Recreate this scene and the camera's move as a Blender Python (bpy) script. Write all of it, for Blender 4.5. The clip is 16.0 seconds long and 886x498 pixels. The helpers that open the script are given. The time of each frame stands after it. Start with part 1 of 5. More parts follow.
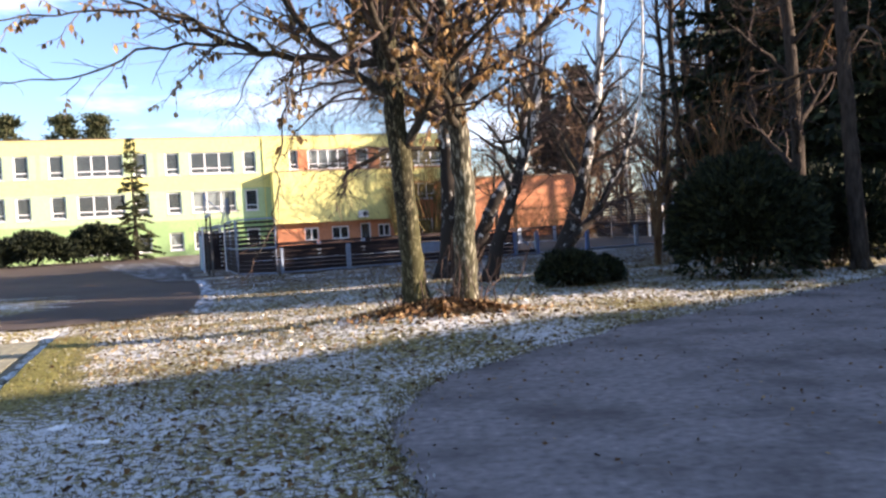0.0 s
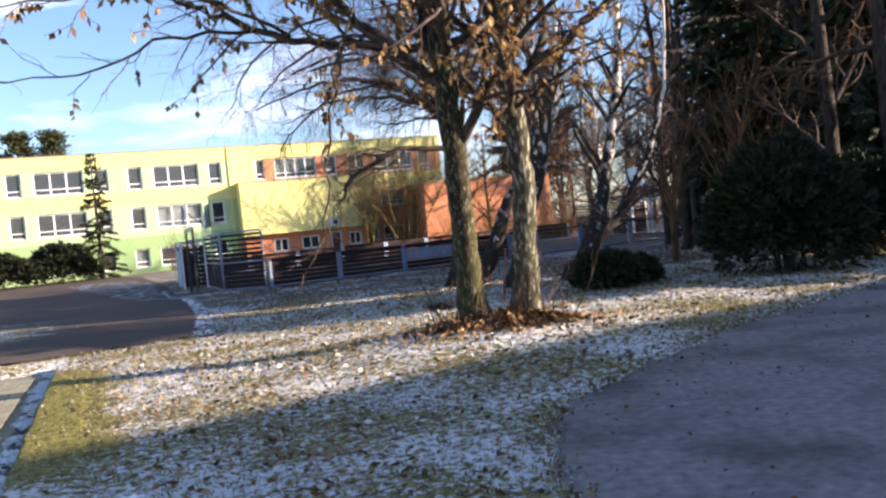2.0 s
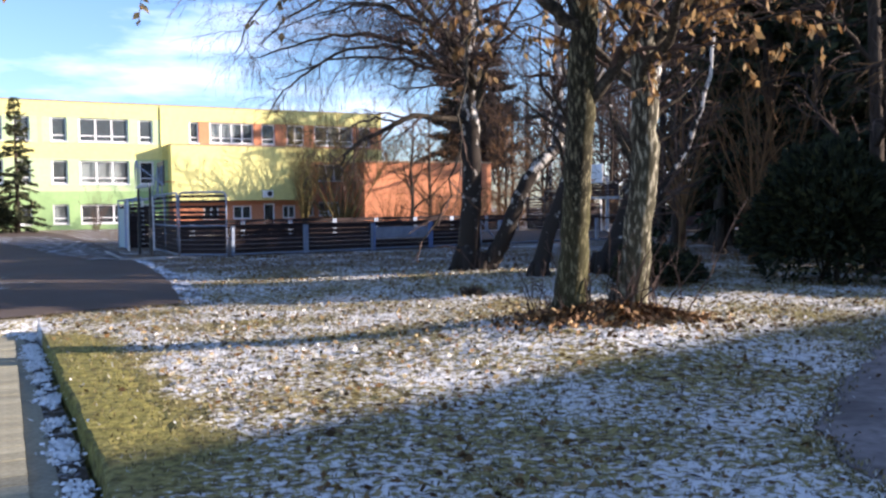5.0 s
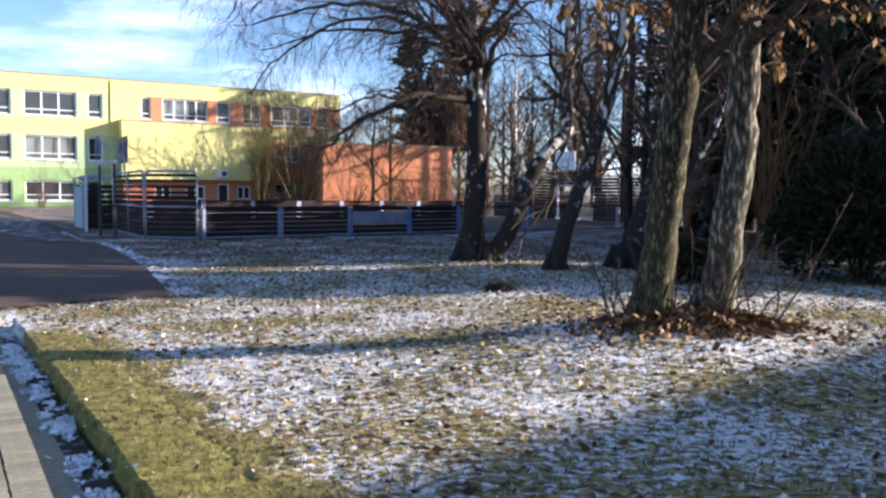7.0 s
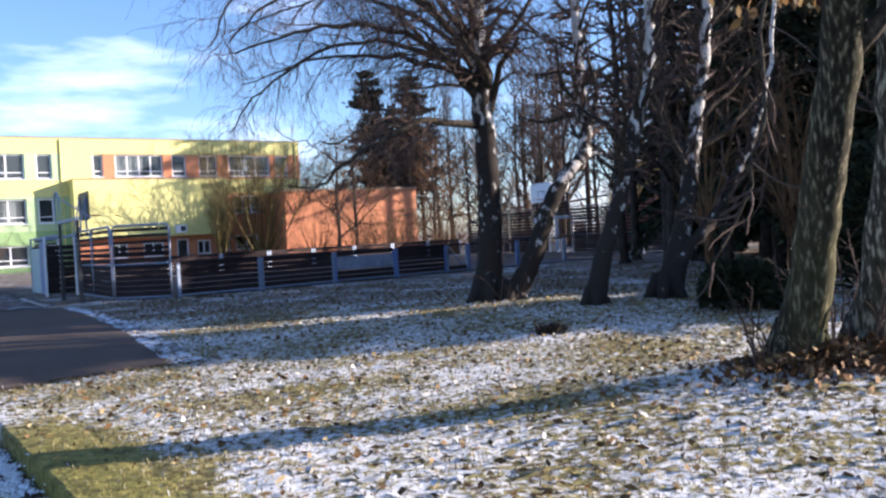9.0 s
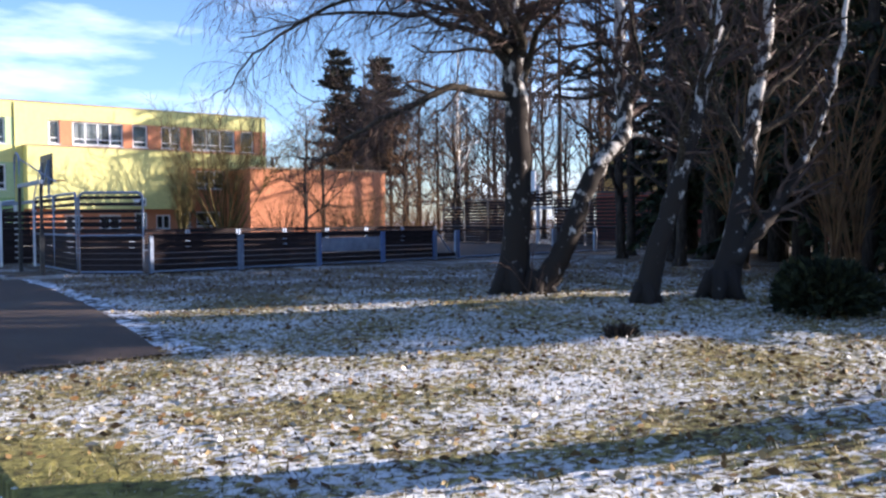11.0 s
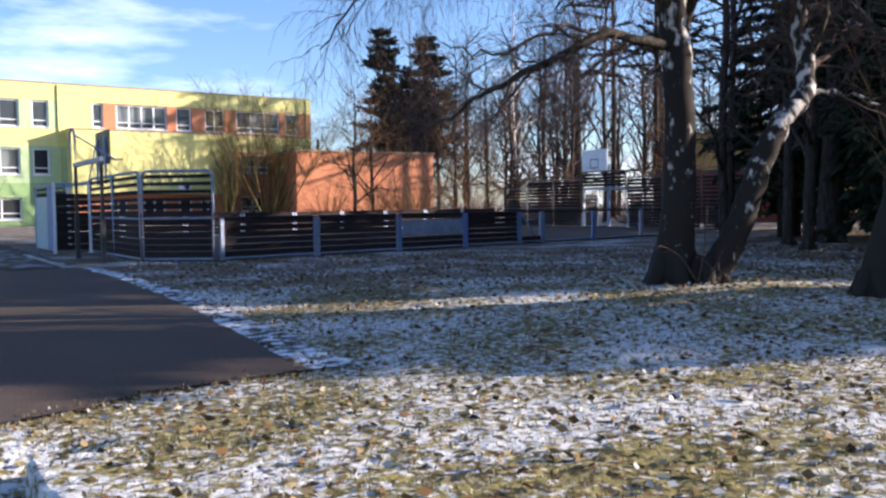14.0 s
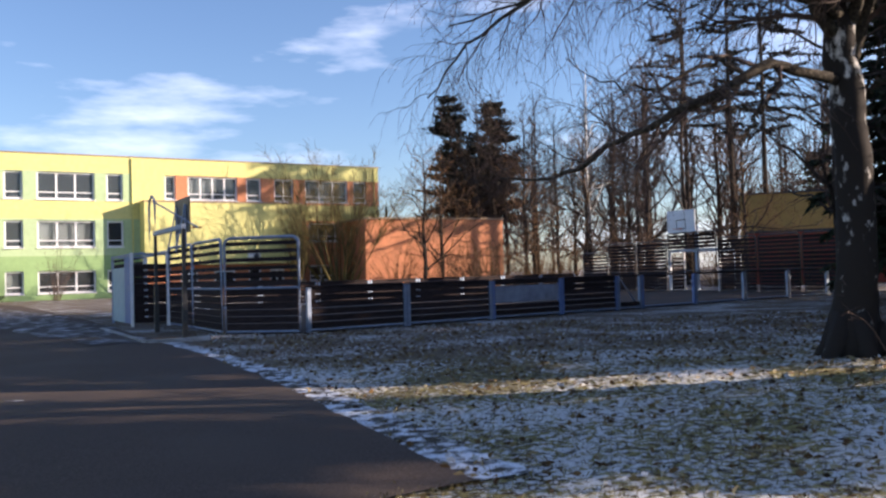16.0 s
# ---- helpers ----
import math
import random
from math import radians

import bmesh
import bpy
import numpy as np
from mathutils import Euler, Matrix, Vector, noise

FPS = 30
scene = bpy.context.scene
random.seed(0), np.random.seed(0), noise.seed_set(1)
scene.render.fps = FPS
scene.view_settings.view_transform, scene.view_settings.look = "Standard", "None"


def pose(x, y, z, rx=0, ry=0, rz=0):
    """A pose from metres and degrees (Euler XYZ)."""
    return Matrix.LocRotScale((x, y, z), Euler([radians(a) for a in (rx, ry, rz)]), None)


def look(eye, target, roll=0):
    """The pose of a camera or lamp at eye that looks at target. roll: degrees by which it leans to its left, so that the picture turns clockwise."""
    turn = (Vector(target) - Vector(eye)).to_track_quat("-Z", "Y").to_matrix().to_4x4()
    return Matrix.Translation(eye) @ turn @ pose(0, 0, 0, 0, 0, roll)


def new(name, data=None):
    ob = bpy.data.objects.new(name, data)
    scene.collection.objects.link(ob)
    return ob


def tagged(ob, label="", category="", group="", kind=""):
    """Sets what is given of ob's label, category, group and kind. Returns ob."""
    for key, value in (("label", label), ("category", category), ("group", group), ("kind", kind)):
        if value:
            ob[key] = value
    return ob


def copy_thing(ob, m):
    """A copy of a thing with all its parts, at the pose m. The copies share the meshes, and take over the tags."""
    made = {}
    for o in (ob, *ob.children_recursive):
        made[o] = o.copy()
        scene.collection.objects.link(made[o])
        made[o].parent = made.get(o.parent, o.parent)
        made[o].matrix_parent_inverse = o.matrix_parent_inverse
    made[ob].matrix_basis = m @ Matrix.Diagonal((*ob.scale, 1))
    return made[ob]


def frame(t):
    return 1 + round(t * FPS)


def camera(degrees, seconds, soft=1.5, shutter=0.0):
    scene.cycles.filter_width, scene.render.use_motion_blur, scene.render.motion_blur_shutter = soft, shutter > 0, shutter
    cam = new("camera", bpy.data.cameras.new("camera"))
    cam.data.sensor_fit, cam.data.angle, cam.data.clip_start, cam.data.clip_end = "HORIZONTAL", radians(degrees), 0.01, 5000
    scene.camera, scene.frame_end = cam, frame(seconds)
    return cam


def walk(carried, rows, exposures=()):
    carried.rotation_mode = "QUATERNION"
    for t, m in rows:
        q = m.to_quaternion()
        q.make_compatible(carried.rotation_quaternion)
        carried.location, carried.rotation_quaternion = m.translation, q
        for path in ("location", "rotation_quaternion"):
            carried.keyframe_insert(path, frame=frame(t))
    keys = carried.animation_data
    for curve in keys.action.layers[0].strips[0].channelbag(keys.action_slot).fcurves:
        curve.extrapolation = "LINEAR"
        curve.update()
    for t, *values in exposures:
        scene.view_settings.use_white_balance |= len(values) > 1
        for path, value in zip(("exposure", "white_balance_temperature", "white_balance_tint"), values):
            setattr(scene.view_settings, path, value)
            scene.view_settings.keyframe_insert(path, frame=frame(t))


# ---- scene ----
cam = camera(53.6, 16.0, soft=2.5)
PATH = [
    (0, (0.17, -0.306, 1.466), (0.122, 1.693, 1.412), -3.3),
    (0.5, (-0.105, -0.145, 1.486), (-0.091, 1.853, 1.392), -1.4),
    (1, (-0.418, 0.242, 1.51), (-0.379, 2.238, 1.39), -1.0),
    (1.5, (-0.804, 0.553, 1.528), (-0.725, 2.549, 1.416), -2.8),
    (2, (-1.114, 1.028, 1.549), (-1.072, 3.027, 1.499), -5.6),
    (2.5, (-1.479, 1.372, 1.546), (-1.411, 3.37, 1.48), -2.6),
    (3, (-1.845, 1.58, 1.595), (-1.689, 3.572, 1.509), -0.3),
    (3.5, (-2.137, 1.921, 1.561), (-2.027, 3.912, 1.406), -2.4),
    (4, (-2.507, 2.215, 1.547), (-2.39, 4.207, 1.401), 1.4),
    (4.5, (-2.865, 2.486, 1.517), (-2.638, 4.465, 1.338), 0.9),
    (5, (-3.159, 2.826, 1.472), (-2.923, 4.81, 1.38), -0.7),
    (5.2, (-3.286, 2.987, 1.457), (-3.108, 4.977, 1.372), 0.3),
    (7.3, (-4.254, 4.59, 1.511), (-3.876, 6.549, 1.378), 0.2),
    (7.5, (-4.329, 4.801, 1.48), (-3.985, 6.767, 1.343), -1.2),
    (8, (-4.549, 5.328, 1.507), (-4.215, 7.296, 1.385), 0.1),
    (8.5, (-4.809, 5.747, 1.503), (-4.349, 7.693, 1.443), -0.4),
    (9, (-4.888, 6.285, 1.412), (-4.435, 8.233, 1.377), -3.0),
    (9.2, (-4.969, 6.475, 1.423), (-4.532, 8.427, 1.437), -1.0),
    (11.3, (-5.673, 8.586, 1.301), (-5.119, 10.507, 1.231), -0.4),
    (11.5, (-5.737, 8.789, 1.282), (-5.191, 10.713, 1.222), -0.5),
    (12, (-5.903, 9.506, 1.277), (-5.469, 11.458, 1.233), -0.1),
    (12.5, (-6.025, 9.805, 1.281), (-5.592, 11.757, 1.236), -1.3),
    (13, (-6.107, 10.142, 1.254), (-5.658, 12.089, 1.16), -3.0),
    (13.5, (-6.279, 10.677, 1.235), (-5.847, 12.627, 1.147), -0.1),
    (14, (-6.471, 11.105, 1.226), (-5.993, 13.045, 1.127), -0.7),
    (14.5, (-6.53, 11.549, 1.205), (-6.128, 13.507, 1.136), -2.2),
    (15, (-6.705, 12.018, 1.187), (-6.383, 13.991, 1.137), -0.5),
    (15.5, (-6.935, 12.45, 1.184), (-6.567, 14.416, 1.188), -2.5),
    (16, (-6.98, 12.873, 1.205), (-6.633, 14.842, 1.261), -1.6),
]
walk(cam, [(t, look(eye, target, roll)) for t, eye, target, roll in PATH], exposures=[(0, 1.82, 6500, 22), (1.4, 2.0, 6450, 22), (2, 1.7, 6400, 22), (3, 1.8, 6350, 22), (4.5, 1.7, 6050, 22), (8, 1.52, 5750, 21), (9.2, 1.58, 5700, 21), (11.4, 1.6, 5750, 21), (12, 1.48, 5800, 21), (14, 1.44, 5850, 21), (16, 1.2, 6300, 22)])

# ---- light ----
SUN_AZ, SUN_EL = radians(-8.0), radians(16.5)
TO_SUN = Vector((math.cos(SUN_AZ) * math.cos(SUN_EL), math.sin(SUN_AZ) * math.cos(SUN_EL), math.sin(SUN_EL)))
world = bpy.data.worlds.new("world")
scene.world = world
world.use_nodes = True
wn = world.node_tree.nodes
wl = world.node_tree.links
bg = wn["Background"]
sky = wn.new("ShaderNodeTexSky")
sky.sky_type = "NISHITA"
sky.sun_disc = False
sky.sun_elevation = SUN_EL
sky.sun_rotation = math.pi / 2 - SUN_AZ
sky.dust_density = 0.6
sky.ozone_density = 3.5
# thin high cloud over the clear sky
wtc = wn.new("ShaderNodeTexCoord")
wmap = wn.new("ShaderNodeMapping")
wmap.inputs["Scale"].default_value = (1.6, 1.6, 7.0)
wl.new(wtc.outputs["Generated"], wmap.inputs["Vector"])
wnoise = wn.new("ShaderNodeTexNoise")
wnoise.inputs["Scale"].default_value = 2.1
wnoise.inputs["Detail"].default_value = 7
wnoise.inputs["Roughness"].default_value = 0.55
wl.new(wmap.outputs["Vector"], wnoise.inputs["Vector"])
wramp = wn.new("ShaderNodeValToRGB")
wramp.color_ramp.elements[0].position = 0.56
wramp.color_ramp.elements[1].position = 0.9
wl.new(wnoise.outputs["Fac"], wramp.inputs["Fac"])
wmix = wn.new("ShaderNodeMixRGB")
wmix.inputs["Color2"].default_value = (8.5, 9.0, 10.0, 1)
wl.new(wramp.outputs["Color"], wmix.inputs["Fac"])
wl.new(sky.outputs["Color"], wmix.inputs["Color1"])
wl.new(wmix.outputs["Color"], bg.inputs["Color"])
bg.inputs["Strength"].default_value = 0.09
sun_data = bpy.data.lights.new("sun", "SUN")
sun_data.energy = 5.0
sun_data.angle = radians(0.5)
sun_data.color = (1.0, 0.86, 0.66)
sun = new("sun", sun_data)
sun.matrix_world = look(TO_SUN * 60, (0, 0, 0))


# ---- materials ----
def ramp_material(name, stops, scale=8.0, detail=6.0, rough=0.8, bump=0.3, bump_scale=None, metal=0.0, stretch=(1, 1, 1), wear=None, per_object=0.0, coords="Object", bump_distance=0.02):
    """Two scales of noise through a colour ramp, with relief. wear: (colour, scale, amount) of larger stains."""
    m = bpy.data.materials.new(name)
    m.use_nodes = True
    n, l = m.node_tree.nodes, m.node_tree.links
    b = n["Principled BSDF"]
    b.inputs["Roughness"].default_value = rough
    b.inputs["Metallic"].default_value = metal
    if rough >= 0.8:
        b.inputs["Specular IOR Level"].default_value = 0.12
    tc = n.new("ShaderNodeTexCoord")
    mp = n.new("ShaderNodeMapping")
    mp.inputs["Scale"].default_value = stretch
    l.new(tc.outputs[coords], mp.inputs["Vector"])
    fine = n.new("ShaderNodeTexNoise")
    fine.inputs["Scale"].default_value = scale
    fine.inputs["Detail"].default_value = detail
    l.new(mp.outputs["Vector"], fine.inputs["Vector"])
    ramp = n.new("ShaderNodeValToRGB")
    els = ramp.color_ramp.elements
    while len(els) < len(stops):
        els.new(0.5)
    for e, (p, c) in zip(els, stops):
        e.position = p
        e.color = (*c, 1)
    l.new(fine.outputs["Fac"], ramp.inputs["Fac"])
    out = ramp.outputs["Color"]
    if wear:
        colour, wscale, amount = wear
        big = n.new("ShaderNodeTexNoise")
        big.inputs["Scale"].default_value = wscale
        big.inputs["Detail"].default_value = 4
        l.new(mp.outputs["Vector"], big.inputs["Vector"])
        r2 = n.new("ShaderNodeMapRange")
        r2.inputs["From Min"].default_value = 0.45
        r2.inputs["From Max"].default_value = 0.7
        r2.inputs["To Max"].default_value = amount
        l.new(big.outputs["Fac"], r2.inputs["Value"])
        mx = n.new("ShaderNodeMixRGB")
        mx.inputs["Color2"].default_value = (*colour, 1)
        l.new(r2.outputs["Result"], mx.inputs["Fac"])
        l.new(out, mx.inputs["Color1"])
        out = mx.outputs["Color"]
    if per_object:
        info = n.new("ShaderNodeObjectInfo")
        hsv = n.new("ShaderNodeHueSaturation")
        r3 = n.new("ShaderNodeMapRange")
        r3.inputs["To Min"].default_value = 1 - per_object
        r3.inputs["To Max"].default_value = 1 + per_object
        l.new(info.outputs["Random"], r3.inputs["Value"])
        l.new(r3.outputs["Result"], hsv.inputs["Value"])
        l.new(out, hsv.inputs["Color"])
        out = hsv.outputs["Color"]
    l.new(out, b.inputs["Base Color"])
    if bump:
        bn = n.new("ShaderNodeTexNoise")
        bn.inputs["Scale"].default_value = bump_scale or scale * 2
        bn.inputs["Detail"].default_value = 5
        l.new(mp.outputs["Vector"], bn.inputs["Vector"])
        bp = n.new("ShaderNodeBump")
        bp.inputs["Strength"].default_value = bump
        bp.inputs["Distance"].default_value = bump_distance
        l.new(bn.outputs["Fac"], bp.inputs["Height"])
        l.new(bp.outputs["Normal"], b.inputs["Normal"])
    return m


def render_paint(name, c, dirt=0.12):
    lo = tuple(v * 0.9 for v in c)
    hi = tuple(min(1, v * 1.05) for v in c)
    return ramp_material(name, [(0.3, lo), (0.7, hi)], scale=3.0, rough=0.85, bump=0.15, bump_scale=60, wear=(tuple(v * 0.7 for v in c), 0.35, dirt))


def island_material(name, stops, rough=0.7, through_light=0.0):
    """Colour that changes from leaf to leaf."""
    m = bpy.data.materials.new(name)
    m.use_nodes = True
    n, l = m.node_tree.nodes, m.node_tree.links
    b = n["Principled BSDF"]
    b.inputs["Roughness"].default_value = rough
    b.inputs["Specular IOR Level"].default_value = 0.15
    geo = n.new("ShaderNodeNewGeometry")
    ramp = n.new("ShaderNodeValToRGB")
    els = ramp.color_ramp.elements
    while len(els) < len(stops):
        els.new(0.5)
    for e, (p, c) in zip(els, stops):
        e.position = p
        e.color = (*c, 1)
    l.new(geo.outputs["Random Per Island"], ramp.inputs["Fac"])
    l.new(ramp.outputs["Color"], b.inputs["Base Color"])
    if through_light:
        tr = n.new("ShaderNodeBsdfTranslucent")
        l.new(ramp.outputs["Color"], tr.inputs["Color"])
        mx = n.new("ShaderNodeMixShader")
        mx.inputs["Fac"].default_value = through_light
        l.new(b.outputs["BSDF"], mx.inputs[1])
        l.new(tr.outputs["BSDF"], mx.inputs[2])
        l.new(mx.outputs["Shader"], n["Material Output"].inputs["Surface"])
    return m


def grass_material():
    """Winter turf: straw and moss green, thin frosty snow caught between the tufts, brown leaf litter."""
    m = bpy.data.materials.new("frosted_turf")
    m.use_nodes = True
    n, l = m.node_tree.nodes, m.node_tree.links
    b = n["Principled BSDF"]
    b.inputs["Roughness"].default_value = 0.9
    b.inputs["Specular IOR Level"].default_value = 0.15
    tc = n.new("ShaderNodeTexCoord")

    def noise_at(scale, detail, rough=0.5):
        t = n.new("ShaderNodeTexNoise")
        t.inputs["Scale"].default_value = scale
        t.inputs["Detail"].default_value = detail
        t.inputs["Roughness"].default_value = rough
        l.new(tc.outputs["Object"], t.inputs["Vector"])
        return t.outputs["Fac"]

    def ramp(fac, stops):
        r = n.new("ShaderNodeValToRGB")
        els = r.color_ramp.elements
        while len(els) < len(stops):
            els.new(0.5)
        for e, (p, c) in zip(els, stops):
            e.position = p
            e.color = (*c, 1)
        l.new(fac, r.inputs["Fac"])
        return r.outputs["Color"]

    def mix(fac, a, c):
        x = n.new("ShaderNodeMixRGB")
        l.new(fac, x.inputs["Fac"])
        l.new(a, x.inputs["Color1"])
        if isinstance(c, tuple):
            x.inputs["Color2"].default_value = (*c, 1)
        else:
            l.new(c, x.inputs["Color2"])
        return x.outputs["Color"]

    base = ramp(noise_at(14, 6), [(0.3, (0.035, 0.025, 0.014)), (0.45, (0.11, 0.078, 0.036)), (0.57, (0.31, 0.265, 0.1)), (0.75, (0.22, 0.17, 0.06))])
    patch = ramp(noise_at(0.9, 4), [(0.42, (0.0, 0.0, 0.0)), (0.62, (0.3, 0.3, 0.3))])
    base = mix(patch, base, ramp(noise_at(22, 5), [(0.35, (0.085, 0.08, 0.025)), (0.65, (0.23, 0.215, 0.06))]))
    fine = noise_at(13.0, 8, 0.7)
    large = noise_at(0.55, 3)
    add = n.new("ShaderNodeMath")
    add.operation = "MULTIPLY_ADD"
    l.new(large, add.inputs[0])
    add.inputs[1].default_value = 0.5
    l.new(fine, add.inputs[2])
    dot = n.new("ShaderNodeVectorMath")
    dot.operation = "DOT_PRODUCT"
    dot.inputs[1].default_value = (-0.938, -0.347, 0)
    l.new(tc.outputs["Object"], dot.inputs[0])
    melt = n.new("ShaderNodeMapRange")  # bare mossy turf along the paving
    melt.inputs["From Min"].default_value = 1.0
    melt.inputs["From Max"].default_value = 1.5
    melt.inputs["To Max"].default_value = 0.3
    ragged = n.new("ShaderNodeMath")
    ragged.operation = "MULTIPLY_ADD"
    l.new(noise_at(1.7, 5, 0.6), ragged.inputs[0])
    ragged.inputs[1].default_value = 0.9
    l.new(dot.outputs["Value"], ragged.inputs[2])
    l.new(ragged.outputs[0], melt.inputs["Value"])
    sep = n.new("ShaderNodeSeparateXYZ")
    l.new(tc.outputs["Object"], sep.inputs["Vector"])
    cover = n.new("ShaderNodeMapRange")  # less snow has settled towards the trees and the court
    cover.inputs["From Min"].default_value = 19.0
    cover.inputs["From Max"].default_value = 27.0
    cover.inputs["To Max"].default_value = 0.06
    l.new(sep.outputs["Y"], cover.inputs["Value"])
    near = n.new("ShaderNodeMapRange")  # the mossy strip ends where the yard begins
    near.inputs["From Min"].default_value = 13.0
    near.inputs["From Max"].default_value = 15.5
    near.inputs["To Min"].default_value = 1.0
    near.inputs["To Max"].default_value = 0.0
    l.new(sep.outputs["Y"], near.inputs["Value"])
    strip_width = n.new("ShaderNodeMath")
    strip_width.operation = "MULTIPLY"
    l.new(melt.outputs["Result"], strip_width.inputs[0])
    l.new(near.outputs["Result"], strip_width.inputs[1])
    beyond = n.new("ShaderNodeMapRange")  # and does not reach past the paving
    beyond.inputs["From Min"].default_value = 3.0
    beyond.inputs["From Max"].default_value = 4.4
    beyond.inputs["To Min"].default_value = 1.0
    beyond.inputs["To Max"].default_value = 0.0
    l.new(dot.outputs["Value"], beyond.inputs["Value"])
    inner = n.new("ShaderNodeMath")
    inner.operation = "MULTIPLY"
    l.new(strip_width.outputs[0], inner.inputs[0])
    l.new(beyond.outputs["Result"], inner.inputs[1])
    strip_width = inner
    begins = n.new("ShaderNodeMapRange")  # snow lies up to the paving again nearer the path
    begins.inputs["From Min"].default_value = 7.0
    begins.inputs["From Max"].default_value = 8.8
    l.new(sep.outputs["Y"], begins.inputs["Value"])
    inner = n.new("ShaderNodeMath")
    inner.operation = "MULTIPLY"
    l.new(strip_width.outputs[0], inner.inputs[0])
    l.new(begins.outputs["Result"], inner.inputs[1])
    strip_width = inner
    moss = n.new("ShaderNodeMath")
    moss.operation = "MULTIPLY"
    moss.inputs[1].default_value = 2.8
    l.new(strip_width.outputs[0], moss.inputs[0])
    base = mix(moss.outputs[0], base, ramp(noise_at(9, 9, 0.65), [(0.34, (0.07, 0.055, 0.02)), (0.48, (0.16, 0.15, 0.035)), (0.6, (0.28, 0.25, 0.065)), (0.76, (0.2, 0.14, 0.05))]))
    bare = n.new("ShaderNodeMapRange")  # matted brown leaves under the trees and along the court
    bare.inputs["From Min"].default_value = 21.5
    bare.inputs["From Max"].default_value = 27.0
    bare.inputs["To Max"].default_value = 0.8
    l.new(sep.outputs["Y"], bare.inputs["Value"])
    base = mix(bare.outputs["Result"], base, ramp(noise_at(18, 6), [(0.35, (0.06, 0.042, 0.036)), (0.55, (0.13, 0.088, 0.07)), (0.7, (0.24, 0.18, 0.14))]))
    both = n.new("ShaderNodeMath")
    l.new(strip_width.outputs[0], both.inputs[0])
    l.new(cover.outputs["Result"], both.inputs[1])
    sub = n.new("ShaderNodeMath")
    sub.operation = "SUBTRACT"
    l.new(add.outputs[0], sub.inputs[0])
    l.new(both.outputs[0], sub.inputs[1])
    snow = ramp(sub.outputs[0], [(0.72, (0, 0, 0)), (0.815, (0.9, 0.9, 0.9))])
    out = mix(snow, base, (0.7, 0.71, 0.71))
    l.new(out, b.inputs["Base Color"])
    bp = n.new("ShaderNodeBump")
    bp.inputs["Strength"].default_value = 0.8
    bp.inputs["Distance"].default_value = 0.06
    l.new(noise_at(16, 6, 0.6), bp.inputs["Height"])
    l.new(bp.outputs["Normal"], b.inputs["Normal"])
    return m


def glass_material():
    m = bpy.data.materials.new("window_glass")
    m.use_nodes = True
    b = m.node_tree.nodes["Principled BSDF"]
    b.inputs["Base Color"].default_value = (0.3, 0.34, 0.36, 1)
    b.inputs["Roughness"].default_value = 0.03
    b.inputs["Transmission Weight"].default_value = 0.9
    b.inputs["IOR"].default_value = 1.45
    return m


TURF = grass_material()
ASPHALT = ramp_material("asphalt", [(0.3, (0.054, 0.039, 0.031)), (0.6, (0.1, 0.073, 0.058)), (0.8, (0.165, 0.126, 0.098))], scale=60, rough=0.85, bump=0.5, bump_scale=140, bump_distance=0.006, wear=((0.105, 0.085, 0.07), 0.5, 0.6))
GRIT = ramp_material("gritty_asphalt", [(0.25, (0.12, 0.105, 0.1)), (0.48, (0.205, 0.182, 0.173)), (0.62, (0.24, 0.215, 0.205)), (0.8, (0.34, 0.31, 0.29))], scale=11, detail=12, rough=0.9, bump=0.25, bump_scale=60, bump_distance=0.008, wear=((0.075, 0.065, 0.06), 0.9, 0.85))
SLAB = ramp_material("concrete_slab", [(0.3, (0.2, 0.188, 0.128)), (0.7, (0.32, 0.3, 0.215))], scale=25, rough=0.9, bump=0.4, bump_distance=0.006, per_object=0.18, wear=((0.16, 0.15, 0.12), 2.0, 0.6))
KERB = ramp_material("kerb_concrete", [(0.3, (0.2, 0.19, 0.17)), (0.7, (0.34, 0.325, 0.3))], scale=18, rough=0.9, bump=0.4, per_object=0.15, wear=((0.6, 0.62, 0.65), 1.2, 0.6))
SOIL = ramp_material("frosty_soil", [(0.3, (0.035, 0.028, 0.02)), (0.55, (0.08, 0.062, 0.042)), (0.7, (0.4, 0.42, 0.45)), (0.8, (0.72, 0.75, 0.8))], scale=11, detail=9, rough=0.95, bump=0.8, bump_distance=0.05)
OCHRE = render_paint("ochre_render", (0.4, 0.27, 0.09), 0.3)
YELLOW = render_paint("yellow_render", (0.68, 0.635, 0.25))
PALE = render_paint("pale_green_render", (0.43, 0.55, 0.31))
GREEN = render_paint("green_render", (0.29, 0.43, 0.19))
ORANGE = render_paint("orange_render", (0.58, 0.24, 0.125), 0.35)
RED = render_paint("dark_red_render", (0.3, 0.07, 0.05), 0.2)
ROOFING = ramp_material("roof_felt", [(0.3, (0.05, 0.05, 0.05)), (0.7, (0.1, 0.1, 0.1))], scale=10)
METAL_CAP = ramp_material("roof_flashing", [(0.3, (0.3, 0.2, 0.12)), (0.7, (0.42, 0.3, 0.2))], scale=6, rough=0.5, metal=0.3, bump=0.1)
WHITE = ramp_material("white_frame", [(0.3, (0.74, 0.74, 0.74)), (0.7, (0.84, 0.84, 0.83))], scale=5, rough=0.4, bump=0.05)
CURTAIN = ramp_material("curtain", [(0.3, (0.5, 0.5, 0.48)), (0.7, (0.75, 0.75, 0.72))], scale=3, stretch=(12, 1, 0.2), rough=0.9, bump=0.3)
GLASS = glass_material()
